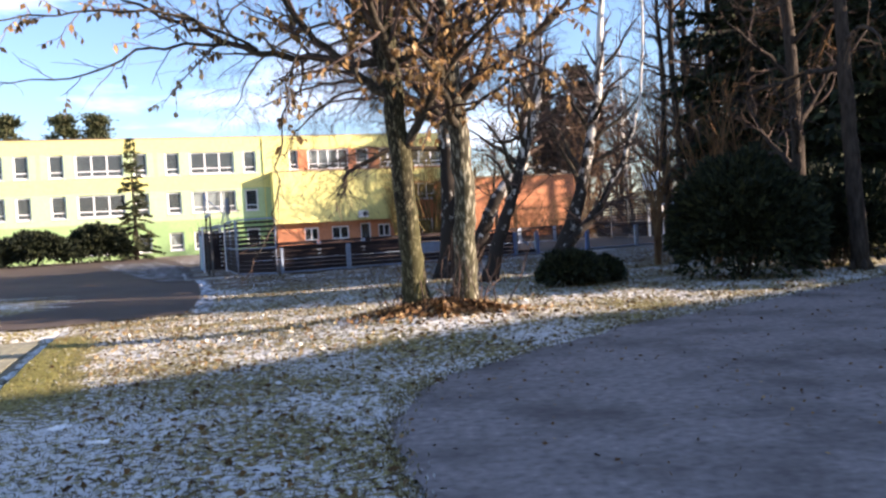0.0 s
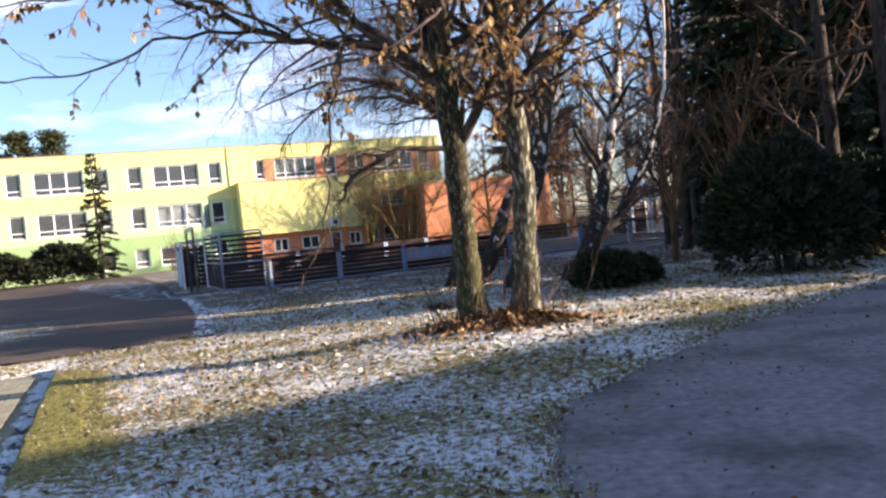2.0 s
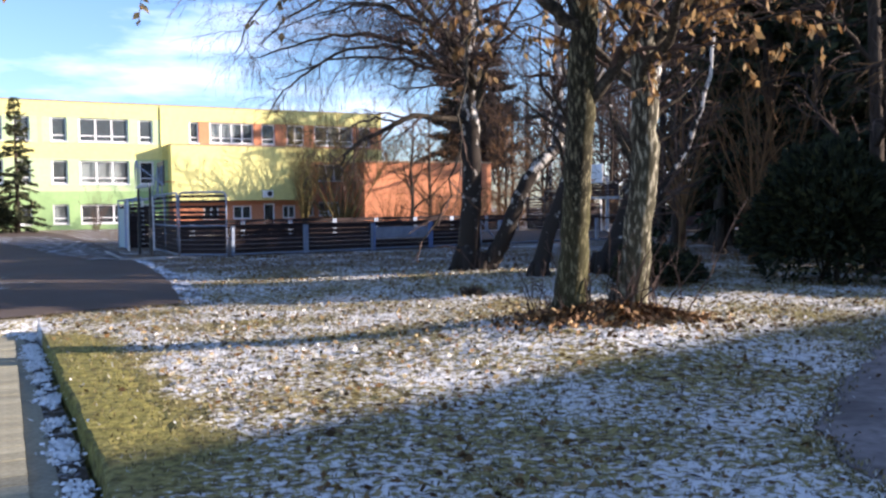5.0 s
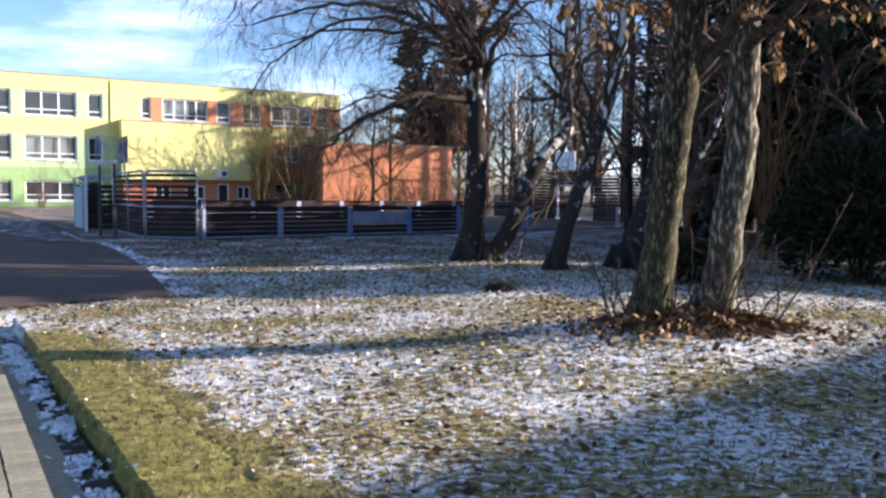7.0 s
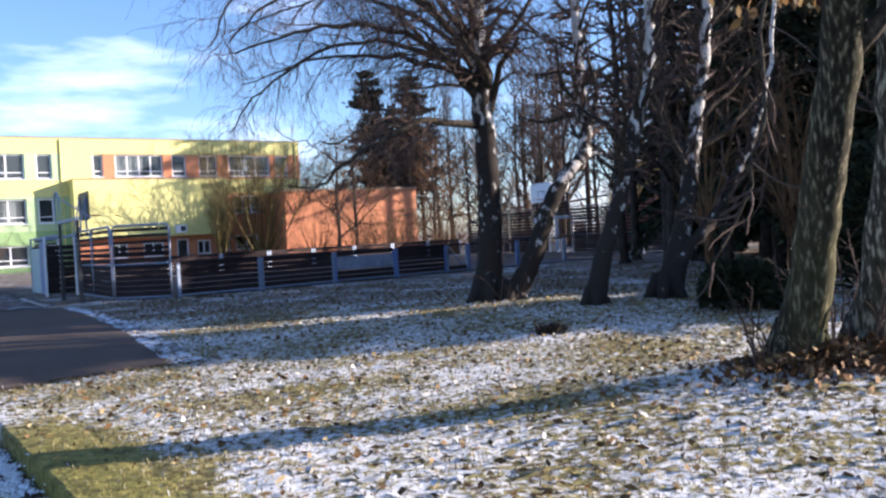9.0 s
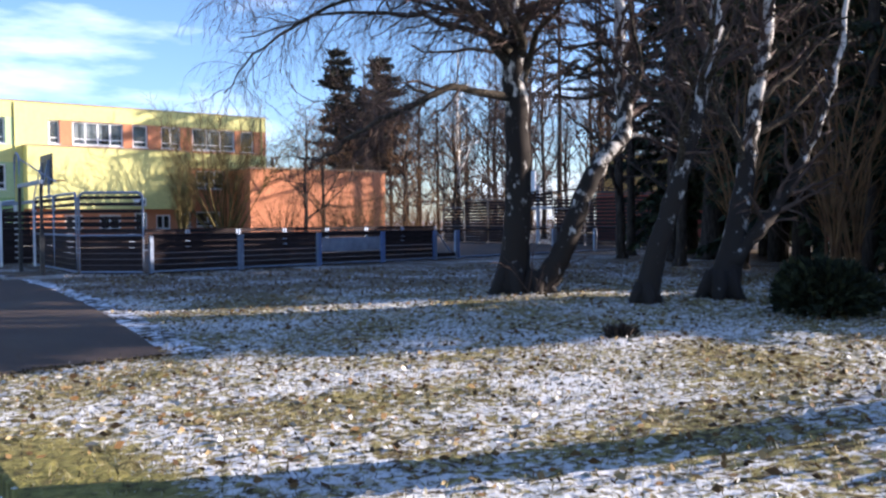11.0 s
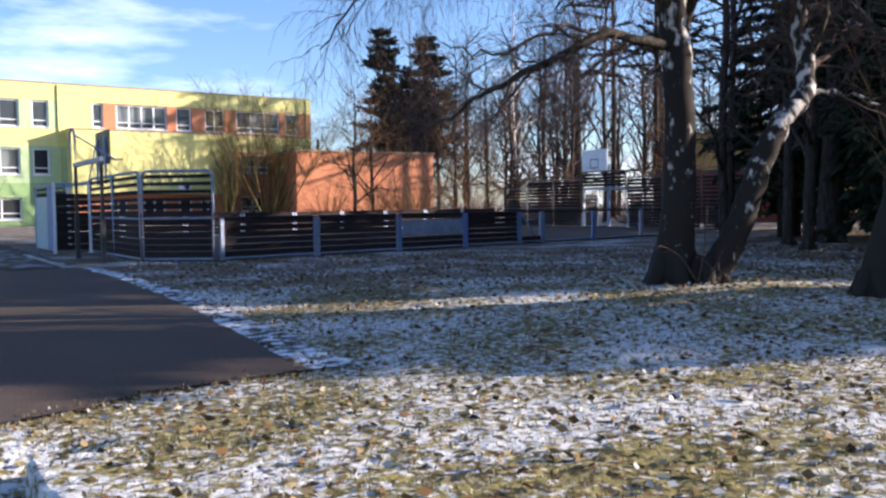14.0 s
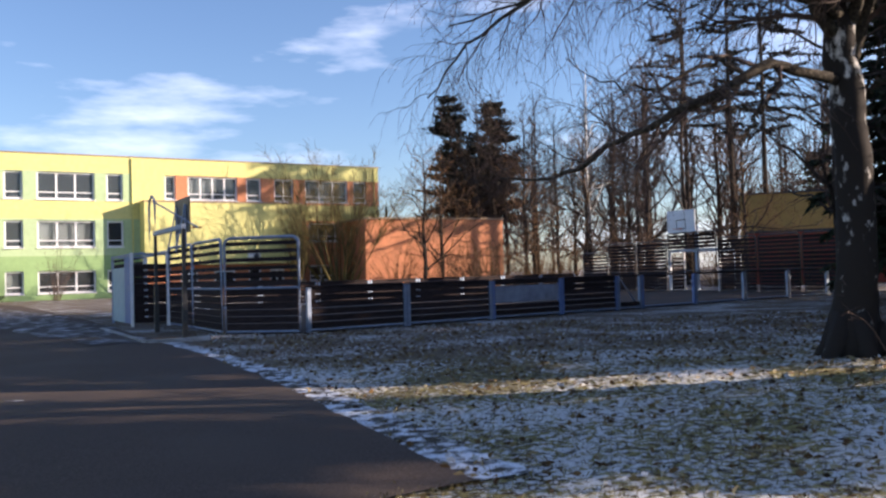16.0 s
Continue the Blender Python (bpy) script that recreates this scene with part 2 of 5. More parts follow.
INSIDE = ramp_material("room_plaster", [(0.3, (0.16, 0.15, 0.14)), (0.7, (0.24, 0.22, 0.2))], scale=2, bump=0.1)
STEEL = ramp_material("galvanised_steel", [(0.3, (0.19, 0.24, 0.33)), (0.7, (0.33, 0.39, 0.49))], scale=14, rough=0.55, metal=0.4, bump=0.1, wear=((0.2, 0.17, 0.15), 3.0, 0.3))
BLUE = ramp_material("blue_paint", [(0.3, (0.1, 0.16, 0.34)), (0.7, (0.15, 0.22, 0.42))], scale=12, rough=0.5, bump=0.1, wear=((0.25, 0.27, 0.3), 4, 0.4))
BOARD = ramp_material("dark_board", [(0.3, (0.016, 0.011, 0.011)), (0.7, (0.04, 0.028, 0.027))], scale=6, stretch=(0.6, 0.6, 9), rough=0.85, bump=0.3, per_object=0.25, wear=((0.06, 0.045, 0.042), 1.5, 0.5))
SHEET = ramp_material("pale_sheet", [(0.3, (0.26, 0.4, 0.45)), (0.7, (0.38, 0.52, 0.56))], scale=4, rough=0.4, bump=0.1)
DULLSHEET = ramp_material("dull_sheet", [(0.3, (0.2, 0.22, 0.28)), (0.7, (0.32, 0.35, 0.42))], scale=4, rough=0.6, bump=0.1, wear=((0.12, 0.11, 0.12), 1.5, 0.5))
BACKBOARD = ramp_material("backboard_white", [(0.3, (0.7, 0.7, 0.72)), (0.7, (0.8, 0.8, 0.82))], scale=4, rough=0.5, bump=0.05)
BLACK = ramp_material("black_steel", [(0.3, (0.015, 0.015, 0.017)), (0.7, (0.04, 0.04, 0.042))], scale=10, rough=0.5, bump=0.1)
ORANGE_STEEL = ramp_material("orange_steel", [(0.3, (0.5, 0.13, 0.04)), (0.7, (0.6, 0.18, 0.06))], scale=10, rough=0.5, bump=0.1)
BARK = ramp_material("grey_bark", [(0.36, (0.012, 0.01, 0.007)), (0.54, (0.036, 0.031, 0.02)), (0.68, (0.21, 0.185, 0.115))], scale=34, detail=8, stretch=(1, 1, 0.22), rough=0.9, bump=0.4, bump_scale=48, bump_distance=0.009, wear=((0.12, 0.115, 0.045), 1.3, 0.45))
PALEBARK = ramp_material("pale_bark", [(0.34, (0.02, 0.017, 0.013)), (0.52, (0.06, 0.053, 0.039)), (0.66, (0.36, 0.33, 0.25))], scale=30, detail=8, stretch=(1, 1, 0.25), rough=0.9, bump=0.4, bump_scale=44, bump_distance=0.009, wear=((0.13, 0.125, 0.06), 1.1, 0.4))
LIMBBARK = ramp_material("limb_bark", [(0.3, (0.02, 0.016, 0.012)), (0.55, (0.055, 0.045, 0.033)), (0.75, (0.14, 0.115, 0.08))], scale=18, detail=7, rough=0.9, bump=0.6, bump_distance=0.015)
DARKBARK = ramp_material("dark_bark", [(0.3, (0.02, 0.015, 0.012)), (0.7, (0.075, 0.058, 0.046))], scale=14, stretch=(1, 1, 0.25), rough=0.9, bump=0.9, bump_distance=0.03)
TWIG = ramp_material("twig_bark", [(0.3, (0.045, 0.03, 0.026)), (0.7, (0.13, 0.09, 0.07))], scale=6, rough=0.8, bump=0.2)
OLIVETWIG = ramp_material("olive_twig", [(0.3, (0.07, 0.05, 0.022)), (0.7, (0.22, 0.17, 0.065))], scale=2, rough=0.8, bump=0.2)
REDTWIG = ramp_material("russet_twig", [(0.3, (0.09, 0.045, 0.025)), (0.7, (0.22, 0.13, 0.06))], scale=2, rough=0.8, bump=0.2)
DEADLEAF = island_material("withered_leaf", [(0.0, (0.08, 0.045, 0.02)), (0.4, (0.22, 0.12, 0.045)), (0.75, (0.38, 0.24, 0.1)), (1.0, (0.46, 0.34, 0.18))], through_light=0.35)
LITTER = island_material("fallen_leaf", [(0.0, (0.04, 0.024, 0.012)), (0.35, (0.13, 0.07, 0.025)), (0.6, (0.24, 0.17, 0.08)), (0.78, (0.29, 0.24, 0.13)), (0.86, (0.4, 0.4, 0.37)), (1.0, (0.54, 0.55, 0.55))])
BLADE = island_material("grass_blade", [(0.0, (0.05, 0.04, 0.02)), (0.4, (0.15, 0.115, 0.052)), (0.65, (0.24, 0.21, 0.09)), (0.85, (0.32, 0.29, 0.17)), (0.965, (0.36, 0.36, 0.32)), (1.0, (0.5, 0.52, 0.53))], through_light=0.2)
NEEDLE = island_material("needle", [(0.0, (0.013, 0.017, 0.011)), (0.6, (0.03, 0.04, 0.02)), (1.0, (0.06, 0.068, 0.03))])
PINE = island_material("pine_needle", [(0.0, (0.025, 0.032, 0.016)), (0.6, (0.055, 0.065, 0.028)), (1.0, (0.1, 0.09, 0.045))])
OLDPINE = island_material("old_pine_needle", [(0.0, (0.014, 0.015, 0.01)), (0.6, (0.036, 0.033, 0.022)), (1.0, (0.08, 0.06, 0.04))])
YEW = island_material("yew_needle", [(0.0, (0.008, 0.011, 0.007)), (0.6, (0.02, 0.026, 0.013)), (1.0, (0.045, 0.05, 0.022))])
PAPER = ramp_material("paper", [(0.3, (0.7, 0.72, 0.72)), (0.7, (0.82, 0.83, 0.83))], scale=20, bump=0.3)


def birch_material(name, white_from, low, high):
    m = bpy.data.materials.new(name)
    m.use_nodes = True
    n, l = m.node_tree.nodes, m.node_tree.links
    b = n["Principled BSDF"]
    b.inputs["Roughness"].default_value = 0.85
    b.inputs["Specular IOR Level"].default_value = 0.12
    tc = n.new("ShaderNodeTexCoord")
    mp = n.new("ShaderNodeMapping")
    mp.inputs["Scale"].default_value = (1.3, 1.3, 0.75)
    l.new(tc.outputs["Object"], mp.inputs["Vector"])
    t = n.new("ShaderNodeTexNoise")
    t.inputs["Scale"].default_value = 4.6
    t.inputs["Detail"].default_value = 9
    t.inputs["Roughness"].default_value = 0.62
    l.new(mp.outputs["Vector"], t.inputs["Vector"])
    sep = n.new("ShaderNodeSeparateXYZ")
    l.new(tc.outputs["Object"], sep.inputs["Vector"])
    # old black bark at the foot, white paper bark higher up
    up = n.new("ShaderNodeMapRange")
    up.inputs["From Min"].default_value = 0.0
    up.inputs["From Max"].default_value = white_from
    up.inputs["To Min"].default_value = low
    up.inputs["To Max"].default_value = high
    l.new(sep.outputs["Z"], up.inputs["Value"])
    add = n.new("ShaderNodeMath")
    l.new(t.outputs["Fac"], add.inputs[0])
    l.new(up.outputs["Result"], add.inputs[1])
    r = n.new("ShaderNodeValToRGB")
    r.color_ramp.elements[0].position = 0.44
    r.color_ramp.elements[0].color = (0.03, 0.024, 0.02, 1)
    r.color_ramp.elements[1].position = 0.54
    r.color_ramp.elements[1].color = (0.62, 0.58, 0.52, 1)
    l.new(add.outputs[0], r.inputs["Fac"])
    l.new(r.outputs["Color"], b.inputs["Base Color"])
    bp = n.new("ShaderNodeBump")
    bp.inputs["Strength"].default_value = 0.5
    bp.inputs["Distance"].default_value = 0.02
    l.new(t.outputs["Fac"], bp.inputs["Height"])
    l.new(bp.outputs["Normal"], b.inputs["Normal"])
    return m


BIRCH = birch_material("birch_bark", 7.0, -0.2, 0.05)
PALE_BIRCH = birch_material("pale_birch_bark", 5.5, -0.2, 0.07)


# ---- mesh helpers ----
class Build:
    """Collects vertices and faces of one mesh."""

    def __init__(self):
        self.v, self.q, self.t, self.count = [], [], [], 0

    def add(self, verts, quads=None, tris=None):
        verts = np.asarray(verts, float).reshape(-1, 3)
        if quads is not None and len(quads):
            self.q.append(np.asarray(quads, int).reshape(-1, 4) + self.count)
        if tris is not None and len(tris):
            self.t.append(np.asarray(tris, int).reshape(-1, 3) + self.count)
        self.v.append(verts)
        self.count += len(verts)
        return self

    def box(self, x0, y0, z0, x1, y1, z1, m=None):
        v = np.array([(x, y, z) for z in (z0, z1) for y in (y0, y1) for x in (x0, x1)], float)
        if m is not None:
            a = np.array(m)
            v = v @ a[:3, :3].T + a[:3, 3]
        return self.add(v, [(0, 2, 3, 1), (4, 5, 7, 6), (0, 1, 5, 4), (1, 3, 7, 5), (3, 2, 6, 7), (2, 0, 4, 6)])

    def tube(self, points, radii, sides=6, cap=True):
        p = np.asarray(points, float)
        k = len(p)
        r = np.broadcast_to(np.asarray(radii, float), (k,))
        d = np.gradient(p, axis=0)
        d /= np.linalg.norm(d, axis=1)[:, None] + 1e-9
        mean = d.mean(axis=0)
        ref = np.array((1.0, 0, 0)) if abs(mean[0]) < 0.7 * np.linalg.norm(mean) + 1e-9 else np.array((0, 0, 1.0))
        a = np.cross(d, ref)
        a /= np.linalg.norm(a, axis=1)[:, None] + 1e-9
        b = np.cross(d, a)
        ang = np.arange(sides) * 2 * np.pi / sides
        ring = p[:, None, :] + r[:, None, None] * (np.cos(ang)[None, :, None] * a[:, None, :] + np.sin(ang)[None, :, None] * b[:, None, :])
        i = np.arange(k - 1)[:, None] * sides
        j = np.arange(sides)[None, :]
        j2 = (j + 1) % sides
        quads = np.stack([i + j, i + j2, i + sides + j2, i + sides + j], axis=-1).reshape(-1, 4)
        tris = None
        if cap and sides > 2:
            tris = [(0, s + 1, s) for s in range(1, sides - 1)]
            o = (k - 1) * sides
            tris += [(o, o + s, o + s + 1) for s in range(1, sides - 1)]
        return self.add(ring.reshape(-1, 3), quads, tris)

    def mesh(self, name, material, smooth=False):
        v = np.concatenate(self.v)
        q = np.concatenate(self.q) if self.q else np.zeros((0, 4), int)
        t = np.concatenate(self.t) if self.t else np.zeros((0, 3), int)
        me = bpy.data.meshes.new(name)
        me.vertices.add(len(v))
        me.vertices.foreach_set("co", v.ravel())
        loops = np.concatenate([q.ravel(), t.ravel()])
        me.loops.add(len(loops))
        me.loops.foreach_set("vertex_index", loops)
        me.polygons.add(len(q) + len(t))
        me.polygons.foreach_set("loop_start", np.concatenate([np.arange(len(q)) * 4, len(q) * 4 + np.arange(len(t)) * 3]))
        me.polygons.foreach_set("use_smooth", np.full(len(q) + len(t), smooth))
        me.update(calc_edges=True)
        me.materials.append(material)
        return me


def part(name, build, material, parent=None, label="", smooth=False, m=None):
    ob = new(name, build.mesh(name, material, smooth) if isinstance(build, Build) else build)
    if parent:
        ob.parent = parent
    if m is not None:
        ob.matrix_basis = m
    return tagged(ob, label)


def thing(name, m, label, category, group="", kind=""):
    ob = new(name)
    ob.empty_display_size = 0.2
    ob.matrix_basis = m
    return tagged(ob, label, category, group, kind)


# ---- ground ----
YARD = [(-8.2, 16.85), (-7.0, 17.9), (-5.9, 18.35), (-6.3, 20.3), (-7.3, 24.2), (-8.9, 29.0), (-9.9, 32.0), (-13.7, 43.5), (-22, 66), (-28, 78), (-90, 55), (-90, 6), (-16, 14.5)]
LANE = [(-0.1, 4.2), (-0.36, 5.4), (-0.44, 6.2), (-0.35, 7.2), (-0.05, 8.2), (0.75, 9.3), (2.2, 11.0), (4.4, 13.2), (7.1, 15.6), (9.4, 18.0), (14, 22), (22, 26), (26, 18), (14, 6), (6, -4), (1.2, -4), (0.4, 2)]


def in_poly(x, y, poly):
    inside = False
    for (x0, y0), (x1, y1) in zip(poly, poly[1:] + poly[:1]):
        if (y0 > y) != (y1 > y) and x < (x1 - x0) * (y - y0) / (y1 - y0) + x0:
            inside = not inside
    return inside


def sunk(x, y, start, ramp):
    """How far a place lies in the sunken paving beside the lawn, 0 to 1."""
    along, out = (x + 5.97) * -0.347 + (y - 12.07) * 0.938, (x + 5.97) * -0.938 + (y - 12.07) * -0.347
    return min(1.0, max(0.0, (out - start) / ramp)) * min(1.0, max(0.0, (5.0 - along) / 0.6)) * min(1.0, max(0.0, (4.2 - out) / 1.0))


def height(x, y):
    """The gentle lie of the land."""
    dip = -0.16 * math.exp(-((x + 7.5) ** 2 / 16 + (y - 18.5) ** 2 / 40))
    mound = 0.27 * math.exp(-((x + 0.25) ** 2 / 4.5 + (y - 12.3) ** 2 / 2.8))
    dip -= 0.14 * sunk(x, y, 0.05, 0.03)
    rise = 0.14 * math.exp(-((x - 1.5) ** 2 / 14 + (y - 20.5) ** 2 / 12))
    return dip + mound + rise


def sheet(xs, ys, lift=0.0, rough=0.0, inside=None):
    b = Build()
    nx, ny = len(xs), len(ys)
    v = []
    for y in ys:
        for x in xs:
            z = height(x, y) + lift
            z += 0.14 * sunk(x, y, 0.05, 0.03) - 0.21 * sunk(x, y, -0.45, 0.3)
            if rough and -1 < x < 27 and -5 < y < 27 and in_poly(x, y, LANE):
                z -= 0.03 if 2 < y and x < 8 else 0.08
            elif rough and abs(x) < 26 and -3 < y < 34:
                z += rough * (noise.noise((x * 4.3, y * 4.3, 0.2)) + 0.7 * noise.noise((x * 11, y * 11, 3.1)))
            v.append((x, y, z))
    i = np.arange(ny - 1)[:, None] * nx + np.arange(nx - 1)[None, :]
    return b.add(v, np.stack([i, i + 1, i + nx + 1, i + nx], axis=-1).reshape(-1, 4))


def spaced(stops):
    out = []
    for (a, b, step) in stops:
        out += list(np.arange(a, b - step * 0.4, step))
    return out + [stops[-1][1]]


ground = part("ground", sheet(spaced([(-2500, -400, 300), (-400, -60, 34), (-60, -10, 2.5), (-10, 8, 0.09), (8, 40, 1.6), (40, 400, 30), (400, 2500, 300)]),
                              spaced([(-2000, -200, 300), (-200, -6, 20), (-6, 2, 1), (2, 26, 0.09), (26, 60, 1.7), (60, 400, 28), (400, 3500, 310)]), rough=0.022), TURF, smooth=True)
tagged(ground, "frosty winter lawn with thin snow and leaf litter", "ground", kind="structure")


def flat_area(name, outline, lift, material, label, category, thick=0.0):
    """A paved area draped on the ground, cut to its outline."""
    bm = bmesh.new()
    vs = [bm.verts.new((x, y, 0)) for x, y in outline]
    bm.faces.new(vs)
    lo = Vector((min(p[0] for p in outline), min(p[1] for p in outline), 0))
    hi = Vector((max(p[0] for p in outline), max(p[1] for p in outline), 0))
    step = 1.0
    for axis in (0, 1):
        k = lo[axis] + step
        while k < min(hi[axis], lo[axis] + 60):
            no = Vector((0, 0, 0))
            co = Vector((0, 0, 0))
            no[axis], co[axis] = 1, k
            bmesh.ops.bisect_plane(bm, geom=bm.verts[:] + bm.edges[:] + bm.faces[:], plane_co=co, plane_no=no)
            k += step
    for v in bm.verts:
        v.co.z = height(v.co.x, v.co.y) + lift
    bmesh.ops.recalc_face_normals(bm, faces=bm.faces[:])
    me = bpy.data.meshes.new(name)
    bm.to_mesh(me)
    bm.free()
    me.materials.append(material)
    return tagged(new(name, me), label, category, kind="structure")


def wobble(points, amount, step, seed):
    """An outline with an uneven edge."""
    rng = random.Random(seed)
    out = []
    for (a, b) in zip(points, points[1:] + points[:1]):
        d = math.dist(a, b)
        k = max(1, int(d / step)) if d < 40 else 1
        for i in range(k):
            f = i / k
            out.append((a[0] + (b[0] - a[0]) * f + rng.uniform(-amount, amount), a[1] + (b[1] - a[1]) * f + rng.uniform(-amount, amount)))
    return out


yard = flat_area("road", wobble(YARD, 0.05, 0.4, 3), 0.03, ASPHALT, "worn dark asphalt yard with frosty edges", "yard")
lane = flat_area("pavement", wobble(LANE, 0.06, 0.22, 5), 0.002, GRIT, "gritty grey asphalt path with damp dark patches", "path")


# ---- school building ----
FACE = radians(21.5)
SCHOOL = Matrix.Translation((-28.0, 83.58, 0)) @ Matrix.Rotation(FACE, 4, "Z")  # x along the front, y into the building


def wall_panel(b, s0, s1, z0, z1, openings, y0=0.0, y1=0.4):
    """A wall with real openings and reveals, in one piece."""
    ss = sorted({s0, s1, *[v for o in openings for v in (o[0], o[1]) if s0 < v < s1]})
    zs = sorted({z0, z1, *[v for o in openings for v in (o[2], o[3]) if z0 < v < z1]})
    ns, nz = len(ss), len(zs)
    v = [(s, y, z) for y in (y0, y1) for z in zs for s in ss]

    def solid(i, k):
        if not (0 <= i < ns - 1 and 0 <= k < nz - 1):
            return False
        a, c, e, f = ss[i], ss[i + 1], zs[k], zs[k + 1]
        return not any(o[0] - 1e-6 <= a and c <= o[1] + 1e-6 and o[2] - 1e-6 <= e and f <= o[3] + 1e-6 for o in openings)

    q, back = [], ns * nz
    for k in range(nz - 1):
        for i in range(ns - 1):
            if not solid(i, k):
                continue
            a, c, d, e = k * ns + i, k * ns + i + 1, (k + 1) * ns + i + 1, (k + 1) * ns + i
            q += [(a, c, d, e), (a + back, e + back, d + back, c + back)]
            if not solid(i - 1, k):
                q.append((a, e, e + back, a + back))
            if not solid(i + 1, k):
                q.append((c, c + back, d + back, d))
            if not solid(i, k - 1):
                q.append((a, a + back, c + back, c))
            if not solid(i, k + 1):
                q.append((e, d, d + back, e + back))
    used = sorted({x for f in q for x in f})
    at = {x: n for n, x in enumerate(used)}
    return b.add([v[x] for x in used], [tuple(at[x] for x in f) for f in q])


def window(parent, s0, s1, z0, z1, panes, transom=0.28, y=0.16, curtain=None, sill=True):
    """Casement window: white frame, glass panes under a low transom, a sill, perhaps a curtain behind."""
    w = 0.13
    step = (s1 - s0 - w) / panes
    zt = z0 + (z1 - z0) * transom
    lights = []
    for i in range(panes):
        a, c = s0 + w + i * step, s0 + (i + 1) * step
        if transom:
            lights += [(a, c, z0 + w, zt - 0.04), (a, c, zt + 0.04, z1 - w)]
        else:
            lights.append((a, c, z0 + w, z1 - w))
    win = part("window", wall_panel(Build(), s0, s1, z0, z1, lights, y, y + 0.1), WHITE, parent, "white framed window")
    for i in range(panes):
        a = s0 + w + i * step
        c = s0 + (i + 1) * step
        p = part("pane", Build().box(a, y + 0.04, z0 + w, c, y + 0.05, z1 - w), GLASS, win)
        p.visible_shadow = False
    if sill:
        part("sill", Build().box(s0 - 0.05, -0.1, z0 - 0.06, s1 + 0.05, 0.15, z0), WHITE, win)
    if curtain:
        part("curtain", Build().box(s0 + 0.1 + curtain[0] * (s1 - s0), y + 0.28, z0 + 0.05, s0 + curtain[1] * (s1 - s0) - 0.1, y + 0.3, z1 - 0.02), CURTAIN, win)
    return win


school = thing("school", SCHOOL, "three-storey school painted yellow, green and orange", "building")
TOP = 11.4
WING0, WING1, WING_OUT, WING_TOP = 9.87, 23.27, 1.6, 7.72
rows = []
for k in range(-3, 1):
    s = 10.3 * k
    rows += [(s - 0.05, s + 1.27, 1), (s + 2.23, s + 6.45, 3), (s + 7.33, s + 8.6, 1)]
openings, specs = [], []
rng = random.Random(4)
for (a, c, n) in rows:
    for zi, (z0, z1) in enumerate(((7.8, 9.95), (4.05, 6.15), (0.5, 2.25))):
        openings.append((a, c, z0, z1))
        q = rng.random()
        cur = (0.0, 1.0) if q < 0.18 else (0.3, 0.72) if q < 0.42 and n == 3 else None
        specs.append((a, c, z0, z1, n, cur))
right = [(11.9, 12.8, 1, None), (13.8, 18.05, 4, (0.0, 0.62)), (18.85, 20.2, 1, None), (21.4, 23.2, 2, None), (24.3, 28.5, 3, (0.1, 0.5)), (29.1, 30.4, 1, None)]
for (a, c, n, cur) in right:
    openings.append((a, c, 7.95, 9.95))
    specs.append((a, c, 7.95, 9.95, n, cur))
for (a, c, n) in ((24.6, 27.3, 3), (28.6, 30.2, 1)):
    openings.append((a, c, 4.4, 6.1))
    specs.append((a, c, 4.4, 6.1, n, None))
for (a, c, n) in ((23.5, 24.1, 1), (24.6, 26.9, 2), (28.4, 29.6, 1)):
    openings.append((a, c, 0.9, 2.3))
    specs.append((a, c, 0.9, 2.3, n, None))
LEFT = -33.0


def band(label, material, s0, s1, z0, z1):
    return part("wall", wall_panel(Build(), s0, s1, z0, z1, openings), material, school, label)


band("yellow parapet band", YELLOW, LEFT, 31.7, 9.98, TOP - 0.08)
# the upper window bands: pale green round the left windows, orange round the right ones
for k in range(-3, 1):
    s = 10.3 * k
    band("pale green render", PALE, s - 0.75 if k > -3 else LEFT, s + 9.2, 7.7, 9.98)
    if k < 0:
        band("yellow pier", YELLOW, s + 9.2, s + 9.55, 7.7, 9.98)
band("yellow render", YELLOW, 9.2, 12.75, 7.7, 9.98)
band("orange window band", ORANGE, 12.75, 31.7, 7.7, 9.98)
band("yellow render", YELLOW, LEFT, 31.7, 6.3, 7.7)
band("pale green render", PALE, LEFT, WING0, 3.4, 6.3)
band("green render", GREEN, LEFT, WING0, -0.4, 3.4)
band("orange render", ORANGE, WING0, 31.7, -0.4, 6.3)
for (a, c, z0, z1, n, cur) in specs:
    window(school, a, c, z0, z1, n, 0.26 if z1 - z0 > 1.9 else 0.3, curtain=cur)
part("roof", Build().box(LEFT, 0.4, TOP - 0.4, 31.3, 13.6, TOP - 0.25), ROOFING, school)
part("roof_edge", Build().box(LEFT, -0.06, TOP - 0.08, 31.76, 0.46, TOP), METAL_CAP, school, "brown sheet metal roof edge")
for (a, c) in ((31.3, 31.7), (LEFT, LEFT + 0.4)):
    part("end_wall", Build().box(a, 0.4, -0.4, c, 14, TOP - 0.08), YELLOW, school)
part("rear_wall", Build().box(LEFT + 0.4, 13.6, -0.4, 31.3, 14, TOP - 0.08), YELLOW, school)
for z in (3.3, 7.1):
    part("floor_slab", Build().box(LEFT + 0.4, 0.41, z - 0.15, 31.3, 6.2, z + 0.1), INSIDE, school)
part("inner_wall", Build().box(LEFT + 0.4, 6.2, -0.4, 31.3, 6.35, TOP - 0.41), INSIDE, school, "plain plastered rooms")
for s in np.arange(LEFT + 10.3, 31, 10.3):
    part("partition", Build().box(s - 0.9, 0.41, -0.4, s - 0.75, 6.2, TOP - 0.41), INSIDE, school)
